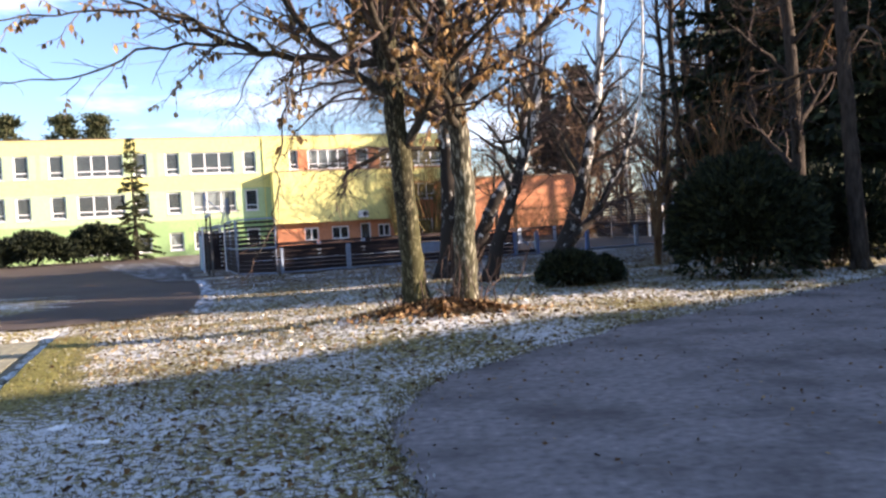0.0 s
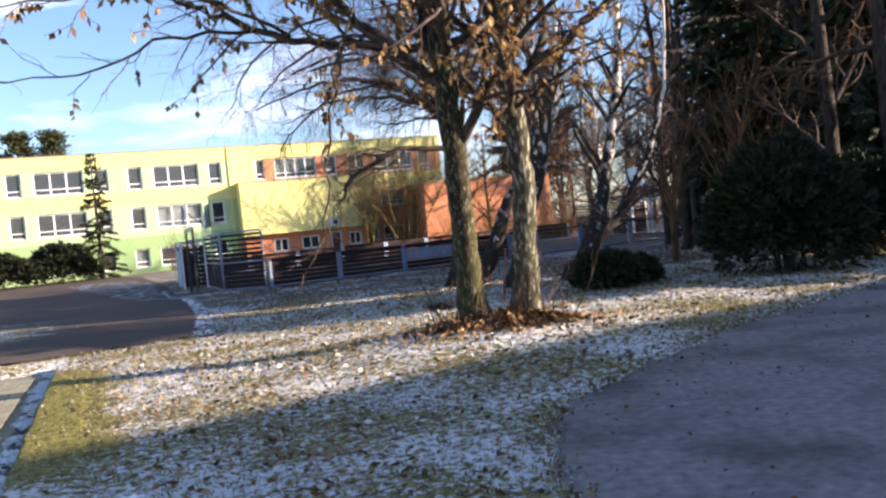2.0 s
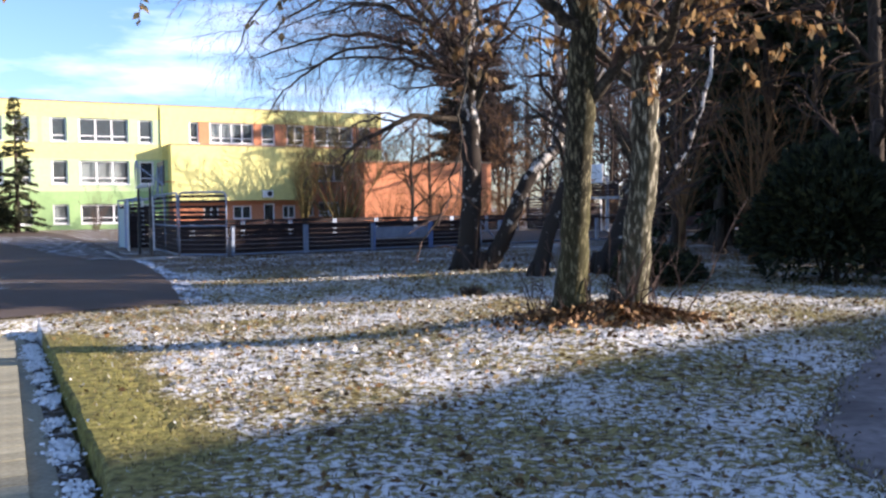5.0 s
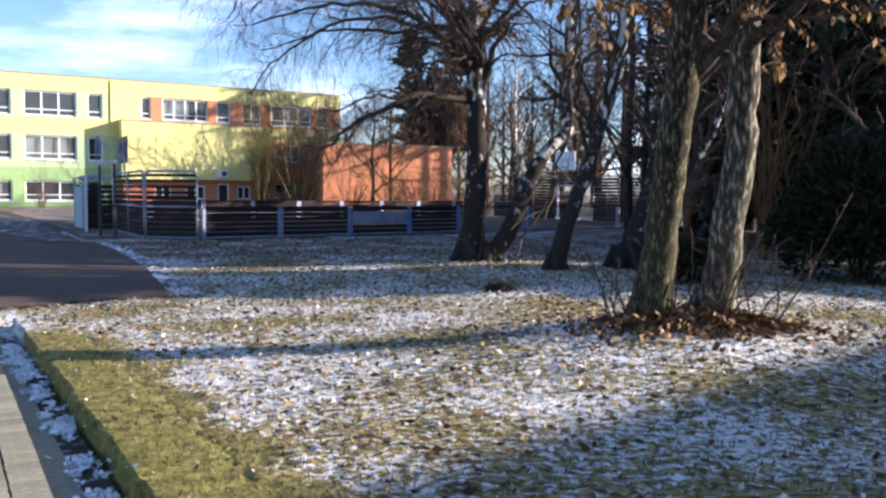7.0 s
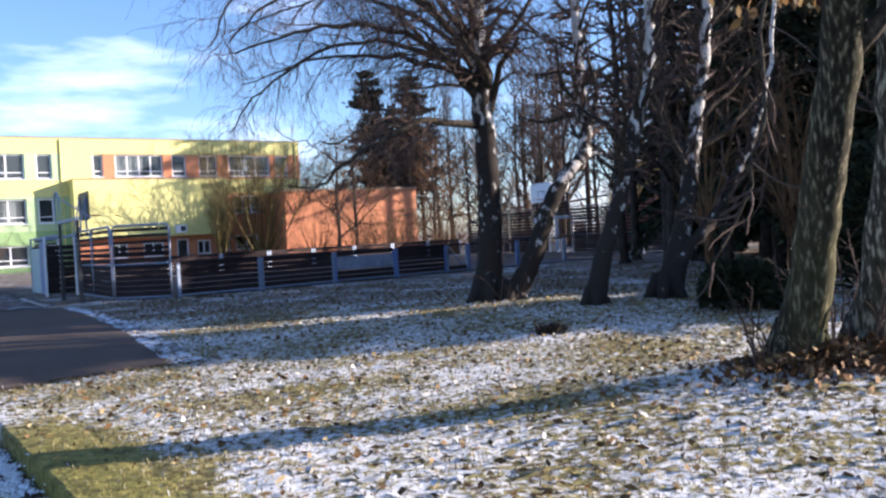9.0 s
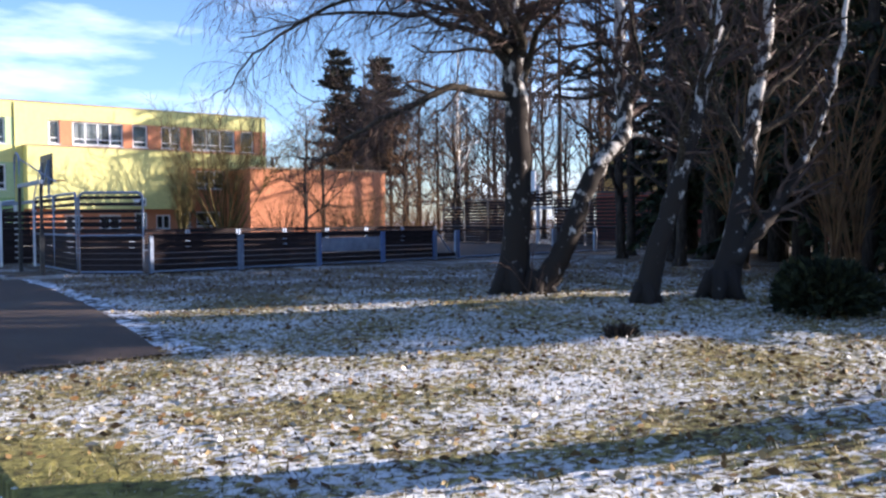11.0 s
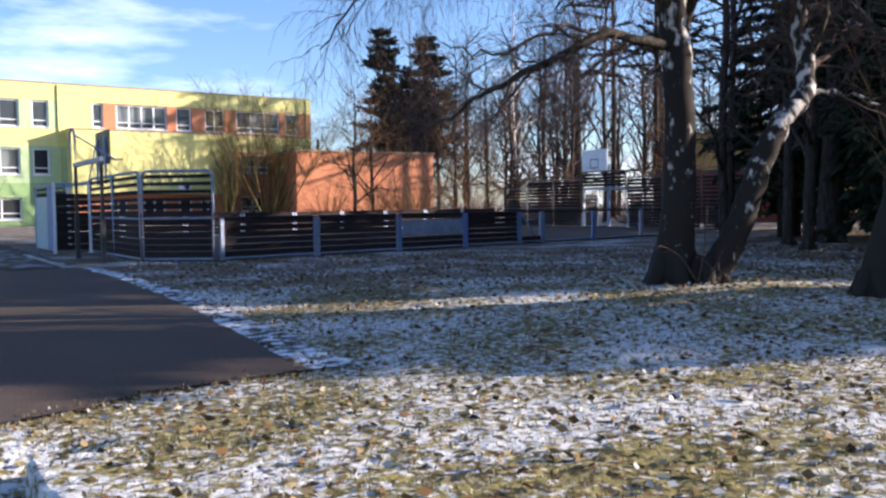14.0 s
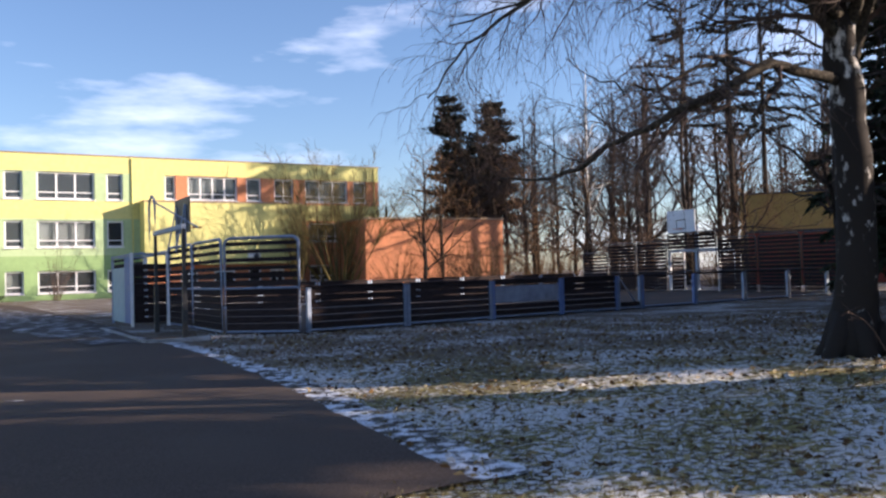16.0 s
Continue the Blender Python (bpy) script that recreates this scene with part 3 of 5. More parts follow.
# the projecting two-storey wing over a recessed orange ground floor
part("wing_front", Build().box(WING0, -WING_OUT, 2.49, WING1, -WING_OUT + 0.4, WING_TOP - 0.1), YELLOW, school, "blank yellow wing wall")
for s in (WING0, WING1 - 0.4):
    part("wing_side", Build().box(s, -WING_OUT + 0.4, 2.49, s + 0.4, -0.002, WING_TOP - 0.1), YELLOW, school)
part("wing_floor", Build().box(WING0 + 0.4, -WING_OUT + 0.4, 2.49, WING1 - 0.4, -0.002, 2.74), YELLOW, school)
part("wing_roof", Build().box(WING0 - 0.06, -WING_OUT - 0.06, WING_TOP - 0.1, WING1 + 0.06, -0.002, WING_TOP), METAL_CAP, school)
low = [(12.9, 14.35, 0.7, 2.0), (15.7, 17.5, 0.7, 2.0), (18.7, 19.8, 0.0, 2.2), (20.6, 21.9, 0.7, 2.0)]
part("recessed_wall", wall_panel(Build(), WING0 + 0.3, WING1 - 0.2, -0.4, 2.49, low, -WING_OUT + 0.9, -WING_OUT + 1.2), ORANGE, school, "orange recessed ground floor wall")
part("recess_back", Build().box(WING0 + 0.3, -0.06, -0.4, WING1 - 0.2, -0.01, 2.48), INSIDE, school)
for (a, c, z0, z1) in low:
    window(school, a, c, z0, z1, 2 if z0 else 1, 0.0, y=-WING_OUT + 1.0, sill=False)
ac = part("air_unit", Build().box(18.3, -WING_OUT - 0.35, 2.75, 19.3, -WING_OUT - 0.002, 3.45), WHITE, school, "white wall-mounted air conditioning unit")
part("fan_grille", Build().tube([(18.95, -WING_OUT - 0.35, 3.1), (18.95, -WING_OUT - 0.38, 3.1)], 0.25, 16), BLACK, ac)
for s in (9.3, 31.2):
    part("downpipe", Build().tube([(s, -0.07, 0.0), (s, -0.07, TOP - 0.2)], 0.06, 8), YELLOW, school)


def shell(parent, s0, s1, top, deep, paint, roofing, holes=()):
    """Four walls and a flat roof."""
    part("wall", wall_panel(Build(), s0, s1, -0.4, top, list(holes)), paint, parent)
    for a, c in ((s0, s0 + 0.4), (s1 - 0.4, s1)):
        part("side_wall", Build().box(a, 0.4, -0.4, c, deep, top), paint, parent)
    part("rear_wall", Build().box(s0 + 0.4, deep - 0.4, -0.4, s1 - 0.4, deep, top), paint, parent)
    part("roof", Build().box(s0 - 0.12, -0.12, top, s1 + 0.12, deep + 0.12, top + 0.15), roofing, parent)
    for (a, c, z0, z1) in holes:
        window(parent, a, c, z0, z1, 2 if z0 else 1)


# low orange hall beside it
hall = thing("school_hall", Matrix.Translation((1.48, 86.88, 0)) @ Matrix.Rotation(radians(17), 4, "Z"), "low flat-roofed orange school hall", "building")
shell(hall, -2.2, 11.2, 5.95, 6, ORANGE, METAL_CAP)
part("flue", Build().tube([(1.5, 4, 6.1), (1.5, 4, 7.3)], 0.12, 8), BLACK, hall)

# yellow house and dark red annexe beyond the trees
house = thing("yellow_house", Matrix.Translation((29.5, 79.0, 0)) @ Matrix.Rotation(radians(-28), 4, "Z"), "ochre yellow flat-roofed house behind the trees", "house")
shell(house, 0, 16, 6.9, 9, OCHRE, ROOFING)
annexe = thing("red_annexe", Matrix.Translation((20.5, 62.0, 0)) @ Matrix.Rotation(radians(-32), 4, "Z"), "low dark red annexe with a flat roof", "building")
shell(annexe, 0, 22, 3.1, 7, RED, ROOFING, [(8, 9.1, 0, 2.1), (12, 14, 1, 2.3)])

# the building behind the walker whose roof shades the near lawn
reach = 9.8 / math.tan(SUN_EL)
block = thing("rear_building", Matrix.Translation((-4.9 + reach * math.cos(SUN_AZ), 8.0 + reach * math.sin(SUN_AZ), 0)) @ Matrix.Rotation(radians(33), 4, "Z"), "plain rendered building with a flat roof", "building")
part("wall", Build().box(-9, -24, -0.4, 34, 0, 9.65), PALE, block)
part("roof", Build().box(-9.05, -24.05, 9.65, 34.05, 0.05, 9.8), ROOFING, block)


# ---- ball court ----
A0, B0 = Vector((-8.4, 32.6, 0)), Vector((-6.73, 31.95, 0))
SIDE = Vector((0.873, 0.488, 0))
END = Vector((-0.33, 0.944, 0))
OUT = Vector((-0.944, -0.33, 0))


def frame_at(origin, along):
    """x along the fence, z up."""
    x = along.normalized()
    y = Vector((0, 0, 1)).cross(x)
    m = Matrix((x, y, (0, 0, 1))).transposed().to_4x4()
    m.translation = origin
    return m


board_cache = {}


def board(parent, length, z, h, x0):
    key = (round(length, 3), h)
    if key not in board_cache:
        board_cache[key] = Build().box(0, -0.02, 0, length, 0.02, h).mesh("board", BOARD)
    return part("board", board_cache[key], None, parent, m=Matrix.Translation((x0, 0, z)))


def low_bay(m, length, blue=False, sheet=False, boards=(0.1, 0.25, 0.4, 0.55, 0.7, 0.85), h=0.125, diagonal=False, post=True):
    """One bay of the waist-high fence: steel posts and rails with dark boards."""
    f = thing("fence_bay", m, "waist-high court fence bay, steel posts with dark horizontal boards", "fence", "court fence bays")
    mat = BLUE if blue else STEEL
    for x in (0.05, length - 0.05):
        part("post", Build().box(x - 0.045, -0.04, -0.06, x + 0.045, 0.04, 0.99), mat, f)
    part("rail", Build().tube([(0.09, 0, 1.0), (length - 0.09, 0, 1.0)], 0.03, 8), BOARD, f, "dark top rail")
    part("rail", Build().tube([(0.09, 0, 0.06), (length - 0.09, 0, 0.06)], 0.025, 8), STEEL, f)
    if sheet:
        part("sheet", Build().box(0.12, -0.03, 0.42, length - 0.12, -0.022, 0.84), DULLSHEET, f, "dull grey-blue sheet")
    for z in boards:
        board(f, length - 0.18, z, h, 0.09)
    if diagonal:
        part("brace", Build().tube([(0.1, 0.03, 1.0), (length - 0.1, 0.03, 0.06)], 0.025, 6), STEEL, f)
    return f


def tall_bay(m, length, top=2.1, steel=None, low=0.0):
    """One bay of the high end fence: a bent tube frame with boards, wider apart at the top."""
    f = thing("high_fence_bay", m, "high court end fence bay, bent steel tube frame with dark boards", "fence", "high fence bays")
    r = 0.16
    arc = [(0.04 + r - r * math.cos(a), 0, top - r + r * math.sin(a)) for a in np.linspace(0, math.pi / 2, 6)]
    pts = [(0.04, 0, -0.06)] + arc + [(length - p[0], 0, p[2]) for p in reversed(arc)] + [(length - 0.04, 0, -0.06)]
    part("tube_frame", Build().tube(pts, 0.035, 8), steel or STEEL, f)
    part("rail", Build().tube([(0.07, 0, 0.06), (length - 0.07, 0, 0.06)], 0.025, 8), steel or STEEL, f)
    part("rail", Build().tube([(0.07, 0, 1.0), (length - 0.07, 0, 1.0)], 0.025, 8), steel or STEEL, f)
    for z in (0.1, 0.25, 0.4, 0.55, 0.7, 0.85, 1.05, 1.22, 1.4, 1.58, 1.76, 1.93) + ((2.1, 2.27) if top > 2.3 else ()) + ((2.45, 2.62) if top > 2.7 else ()):
        if z < low:
            continue
        board(f, length - 0.16, z, 0.13 if z < 1.3 or top > 2.3 else 0.085, 0.08)
    return f


tall_bay(frame_at(A0, B0 - A0), (B0 - A0).length)
stops = [0.12, 2.8, 5.5, 8.05, 10.4, 11.5, 14.2, 17.0, 19.8, 22.6, 24.6]
for i, (a, c) in enumerate(zip(stops, stops[1:])):
    p = B0 + SIDE * a
    if i == 4:
        low_bay(frame_at(p, SIDE), c - a, boards=(0.1,), diagonal=True)
    elif i == 2:
        low_bay(frame_at(p, SIDE), c - a, blue=True, sheet=True, boards=(0.1, 0.25, 0.88))
    elif i > 4:
        low_bay(frame_at(p, SIDE), c - a, blue=i == 5, boards=())  # open bays past the gate
    else:
        low_bay(frame_at(p, SIDE), c - a, blue=i in (2, 3))
# near end: high bays, the goal, then a low pale bay
for (a, c) in ((0.1, 2.75), (2.8, 5.45)):
    tall_bay(frame_at(A0 + END * a, END), c - a)
tall_bay(frame_at(A0 + END * 9.0, END), 3.1)
tall_bay(frame_at(A0 + END * 12.15, END), 2.9)
# far end
FAR = B0 + SIDE * 24.7
for (a, c, top, low) in ((0.1, 2.35, 2.5, 0), (2.4, 4.65, 2.5, 0), (4.7, 6.95, 2.5, 0), (7.0, 10.2, 2.85, 2.05), (10.25, 12.45, 2.5, 0), (12.5, 14.7, 2.5, 0), (14.75, 16.9, 2.1, 0)):
    tall_bay(frame_at(FAR + END * a, END), c - a, top, BLACK, low)
# far side
for i in range(9):
    p = A0 + END * 15.4 + SIDE * (0.6 + 2.75 * i)
    low_bay(frame_at(p, SIDE), 2.7)
court = flat_area("court_floor", [tuple((A0 + OUT * -0.05)[:2]), tuple(B0[:2]), tuple((FAR)[:2]), tuple((FAR + END * 15.2)[:2]), tuple((A0 + END * 15.2)[:2])], 0.034, ASPHALT, "dark hard court surface", "court")


def goal(m, sheeted=True):
    """Court goal set in the end fence: white posts, a box behind with board sides and a sheeted back."""
    g = thing("goal", m, "steel court goal with white posts and a pale sheeted back" if sheeted else "open steel court goal with white posts and board sides", "goal")
    w, d = 3.2, 0.95
    for x in (0, w):
        part("goal_post", Build().box(x - 0.05, -0.05, -0.06, x + 0.05, 0.05, 2.05), WHITE, g)
        part("rear_post", Build().box(x - 0.035, d - 0.035, -0.06, x + 0.035, d + 0.035, 2.0), WHITE if x == 0 else STEEL, g)
        part("depth_bar", Build().box(x - 0.03, 0.05, 1.93, x + 0.03, d - 0.035, 1.99), STEEL, g)
        for z in (0.1, 0.28, 0.46, 0.64, 0.82, 1.0, 1.18, 1.36, 1.54):
            part("side_board", Build().box(x - 0.015, 0.05, z, x + 0.015, d - 0.035, z + 0.15), BOARD, g)
    part("crossbar", Build().box(0.05, -0.05, 1.95, w - 0.05, 0.05, 2.05), STEEL, g)
    part("rear_bar", Build().box(0.035, d - 0.03, 1.92, w - 0.035, d + 0.03, 1.98), STEEL, g)
    if not sheeted:
        return g
    part("sheet", Build().box(0.04, d - 0.012, 0.08, 1.1, d + 0.012, 1.86), BLUE, g, "dull blue sheet")
    part("sheet", Build().box(1.13, d - 0.012, 0.08, w - 0.04, d + 0.012, 1.62), SHEET, g, "pale blue sheet")
    return g


goal(frame_at(A0 + END * 5.6, END))
goal(frame_at(FAR + END * 10.15 - OUT * 0.1, END * -1), sheeted=False)


def backboard(m, label, board_material, w, h, base=2.85, post=True):
    """Basketball backboard with hoop on a post; local x along the board, y away from the court."""
    t = thing("basketball_stand", m, label, "basketball stand")
    d = base - 2.85
    if post:
        part("post", Build().box(-0.07, 0.9, -0.06, 0.07, 1.04, 3.2), STEEL, t)
        part("arm", Build().tube([(-0.04, 0.95, 3.1), (-0.04, 0.05, 3.3)], 0.04, 8), STEEL, t)
        part("arm", Build().tube([(0.04, 0.95, 2.5), (0.04, 0.05, 3.1)], 0.03, 8), STEEL, t)
    else:
        for x in (-0.5, 0.5):
            part("mount", Build().box(x - 0.03, 0.021, 1.9, x + 0.03, 0.07, base + h * 0.8), STEEL, t)
            part("brace", Build().tube([(x, 0.06, base + h * 0.7), (x, 0.3, 1.95)], 0.02, 6), STEEL, t)
    bb = part("backboard", Build().box(-w / 2, -0.02, base, w / 2, 0.02, base + h), board_material, t)
    line = Build()
    for (a, c, e, f) in ((-0.3, 3.0, 0.3, 3.04), (-0.3, 3.41, 0.3, 3.45), (-0.3, 3.04, -0.26, 3.41), (0.26, 3.04, 0.3, 3.41)):
        line.box(a, -0.026, c + d, e, -0.021, f + d)
    part("target_square", line, BLACK, bb)
    ring = [(0.225 * math.cos(a), -0.29 + 0.225 * math.sin(a), 3.0 + d) for a in np.linspace(0, 2 * math.pi, 25)]
    part("hoop", Build().tube(ring, 0.012, 6, cap=False), ORANGE_STEEL, t)
    part("bracket", Build().box(-0.05, -0.07, 2.96 + d, 0.05, -0.027, 3.05 + d), ORANGE_STEEL, t)
    return t


backboard(frame_at(FAR + END * 8.6 + OUT * 0.6, END * -1), "white basketball backboard with a black target square on a steel post", BACKBOARD, 1.8, 1.05)
backboard(frame_at(A0 + END * 4.2 - OUT * 0.1, END), "dark-backed basketball backboard above the court end fence", BLACK, 1.6, 0.9, 2.45, False)


def yard_frame():
    """Two dark legs with a steel arch and stays outside the court end."""
    t = thing("steel_stand", frame_at(Vector((-9.15, 31.95, 0)), END), "dark-legged steel stand with a bent tube arch", "stand")
    for x in (0, 2.9):
        part("leg", Build().box(x - 0.05, -0.05, -0.06, x + 0.05, 0.05, 1.1), BLACK, t)
        part("upright", Build().box(x - 0.035, -0.035, 1.1, x + 0.035, 0.035, 2.3), BLACK, t)
    part("beam", Build().box(-0.04, -0.05, 2.3, 2.94, 0.05, 2.4), STEEL, t)
    arch = [(2.9, 0, 2.4), (2.9, 0, 3.0), (3.0, 0, 3.2), (3.25, 0, 3.28), (3.5, 0, 3.2), (3.6, 0, 3.0), (3.6, 0, 2.0)]
    part("arch", Build().tube(arch, 0.03, 8), STEEL, t)
    part("stay", Build().tube([(2.9, 0, 3.1), (1.2, -0.6, 2.4)], 0.02, 6), STEEL, t)
    return t


yard_frame()
for (a, c) in (((-11.7, 36.4), (-9.75, 30.6)), ((-9.7, 30.55), (-8.6, 31.3))):
    a, c = Vector((*a, 0)), Vector((*c, 0))
    k = part("kerb", Build().box(0, -0.05, -0.15, (c - a).length, 0.05, 0.075), KERB, m=frame_at(a + Vector((0, 0, height(*a[:2]))), c - a))
    tagged(k, "frosty concrete edging strip", "kerb", kind="structure")


# ---- trees ----
def unit(v):
    return v / (np.linalg.norm(v) + 1e-9)


def smooth_line(points, per=4, jitter=0.0, seed=0):
    """A rounded line through a few points, slightly uneven."""
    rng = np.random.RandomState(seed)
    p = np.asarray(points, float)
    q = np.vstack([2 * p[0] - p[1], p, 2 * p[-1] - p[-2]])
    out = []
    for i in range(1, len(q) - 2):
        for k in range(per):
            t = k / per
            out.append(0.5 * ((2 * q[i]) + (q[i + 1] - q[i - 1]) * t + (2 * q[i - 1] - 5 * q[i] + 4 * q[i + 1] - q[i + 2]) * t * t + (3 * q[i] - q[i - 1] - 3 * q[i + 1] + q[i + 2]) * t ** 3))
    out.append(p[-1])
    out = np.array(out)
    if jitter:
        out[1:-1] += rng.normal(0, jitter, out[1:-1].shape)
    return out


def stray(rng, start, way, length, segs, curl, lift):
    """A wandering twig line."""
    p = np.array(start, float)
    d = unit(np.array(way, float))
    out = [p]
    for _ in range(segs):
        d = unit(d + rng.normal(0, curl, 3) + np.array((0, 0, lift)))
        p = p + d * (length / segs)
        out.append(p)
    return np.array(out)


def side_shoots(rng, build, lines, n, f0, length, angle, ratio, segs, curl, lift, sides, thin=0.003, taper=0.6, flat=0.0, weigh=False):
    """Shoots from every given line (points, radii). Returns their lines."""
    made = []
    for pts, rad in lines:
        k = len(pts)
        turn = rng.uniform(0, 6.28)
        span = np.linalg.norm(pts[-1] - pts[0])
        count = n if isinstance(n, int) else max(1, int(n * span))
        for i in range(count):
            f = f0 + (1 - f0) * (i + rng.uniform(0.1, 0.9)) / count
            x = min(f * (k - 1), k - 1.001)
            j = int(x)
            u = x - j
            p = pts[j] * (1 - u) + pts[j + 1] * u
            d = unit(pts[j + 1] - pts[j])
            r = rad[j] * (1 - u) + rad[j + 1] * u
            a = np.cross(d, (0.3, 0.2, 1.0))
            a = unit(a)
            b = np.cross(d, a)
            turn += 2.4 + rng.uniform(-0.5, 0.5)
            g = angle * rng.uniform(0.75, 1.25)
            way = d * math.cos(g) + (a * math.cos(turn) + b * math.sin(turn)) * math.sin(g)
            if flat:
                way[2] *= 1 - flat
            size = length * (1 - taper * f) * rng.uniform(0.65, 1.25)
            if weigh:
                size *= min(1.0, max(0.3, rad[0] / 0.05))
            line = stray(rng, p, way, size, segs, curl, lift)
            r0 = max(thin, r * ratio)
            rr = np.linspace(r0, max(thin * 0.6, r0 * 0.25), len(line))
            build.tube(line, rr, sides, cap=False)
            made.append((line, rr))
    return made


def kites(centres, ways, lengths, widths, rng, droop=0.0):
    """Small leaf-shaped faces: arrays of verts and quads."""
    n = len(centres)
    d = ways / (np.linalg.norm(ways, axis=1)[:, None] + 1e-9)
    s = np.cross(d, rng.normal(0, 1, (n, 3)))
    s /= np.linalg.norm(s, axis=1)[:, None] + 1e-9
    L = np.asarray(lengths).reshape(-1, 1)
    W = np.asarray(widths).reshape(-1, 1)
    sag = np.zeros((n, 3))
    sag[:, 2] = -droop
    v = np.stack([centres, centres + d * L * 0.45 + s * W + sag * L, centres + d * L + sag * L * 2, centres + d * L * 0.45 - s * W + sag * L], axis=1).reshape(-1, 3)
    q = np.arange(n * 4).reshape(-1, 4)
    return v, q


def along(lines, per_metre, rng, f0=0.2):
    """Points and directions scattered along twig lines."""
    ps, ds = [], []
    for pts, _ in lines:
        seg = pts[1:] - pts[:-1]
        ln = np.linalg.norm(seg, axis=1)
        n = rng.poisson(per_metre * ln.sum())
        if not n:
            continue
        x = rng.uniform(f0, 0.999, n) * len(seg)
        j = x.astype(int)
        ps.append(pts[j] + seg[j] * (x - j)[:, None])
        ds.append(seg[j] / ln[j][:, None])
    if not ps:
        return np.zeros((0, 3)), np.zeros((0, 3))
    return np.concatenate(ps), np.concatenate(ds)


def bare_tree(base, label, trunk, radii, seed, bark, limbs=(), limb_count=9, limb_f0=0.3, limb_len=3.2, limb_angle=0.8, lift=0.05, branch=2.6, branch_len=1.3, twig=5.0, twig_len=0.6, twig_lift=0.0, fine=0.0, fine_len=0.4, fine_lift=-0.1, leaves=0.0, twig_bark=None, kind_name="tree", sides=12, curl=0.16, stout=1.0, limb_bark=None, side_bark=None):
    """A leafless tree: trunk, limbs, a crown of twigs, perhaps withered leaves. Points are relative to its foot."""
    rng = np.random.RandomState(seed)
    t = thing(kind_name, Matrix.Translation(base), label, "tree")
    line = smooth_line(trunk, 5, 0.012, seed)
    rr = np.interp(np.linspace(0, 1, len(line)), np.linspace(0, 1, len(radii)), radii)
    tb = Build().tube(line, rr, sides)
    for a in np.arange(5) * 1.257 + seed:  # root flare
        tb.tube([(math.cos(a) * rr[0] * 0.35 + line[0][0], math.sin(a) * rr[0] * 0.35 + line[0][1], line[0][2] + rr[0] * 1.6), (math.cos(a) * rr[0] * 0.95 + line[0][0], math.sin(a) * rr[0] * 0.95 + line[0][1], line[0][2] + 0.1), (math.cos(a) * rr[0] * 1.7 + line[0][0], math.sin(a) * rr[0] * 1.7 + line[0][1], line[0][2] - 0.12)], [rr[0] * 0.5, rr[0] * 0.4, rr[0] * 0.15], 6)
    part("trunk", tb, bark, t, smooth=True)
    first = []
    for pts, r0, r1 in limbs:
        ll = smooth_line(pts, 5, 0.025, seed + len(first))
        first.append((ll, np.linspace(r0, r1, len(ll))))
    if limb_count:
        first += side_shoots(rng, Build(), [(line, rr)], limb_count, limb_f0, limb_len, limb_angle, 0.5, 9, curl, lift, 7, 0.012, 0.55)
    for i, (ll, lr) in enumerate(first):
        part("limb", Build().tube(ll, lr, 8), limb_bark or (side_bark if side_bark and i >= len(limbs) else bark), t, smooth=True)
    cb = Build()
    second = side_shoots(rng, cb, first + [(line[len(line) // 2:], rr[len(line) // 2:])], branch, 0.15, branch_len, 0.75, 0.5, 6, curl, lift * 0.6, 5, 0.007 * stout, weigh=True)
    third = side_shoots(rng, cb, second, twig, 0.15, twig_len, 0.7, 0.5, 4, curl, twig_lift, 3, 0.0045 * stout)
    if fine:
        side_shoots(rng, cb, third, fine, 0.1, fine_len, 0.7, 0.6, 4, 0.2, fine_lift, 3, 0.003, 0.3)
    tagged(part("crown", cb, twig_bark or TWIG, t, "fine bare twigs"), kind="stuff")
    if leaves:
        ps, ds = along(second + third, leaves, rng)
        # leaves hang in bunches here and there
        keep = np.array([noise.noise(Vector(p) * 0.9) > -0.08 for p in ps]) if len(ps) else np.zeros(0, bool)
        keep &= ps[:, 2] > 2.3
        ps = ps[keep]
        n = len(ps)
        ways = rng.normal(0, 0.45, (n, 3)) + np.array((0, 0, -1.0))
        v, q = kites(ps, ways, rng.uniform(0.07, 0.14, n), rng.uniform(0.018, 0.04, n), rng)
        lv = part("leaves", Build().add(v, q), DEADLEAF, t, "withered brown leaves")
        tagged(lv, kind="stuff")
    return t


def foot(x, y, sink=0.04):
    return Vector((x, y, height(x, y) - sink))


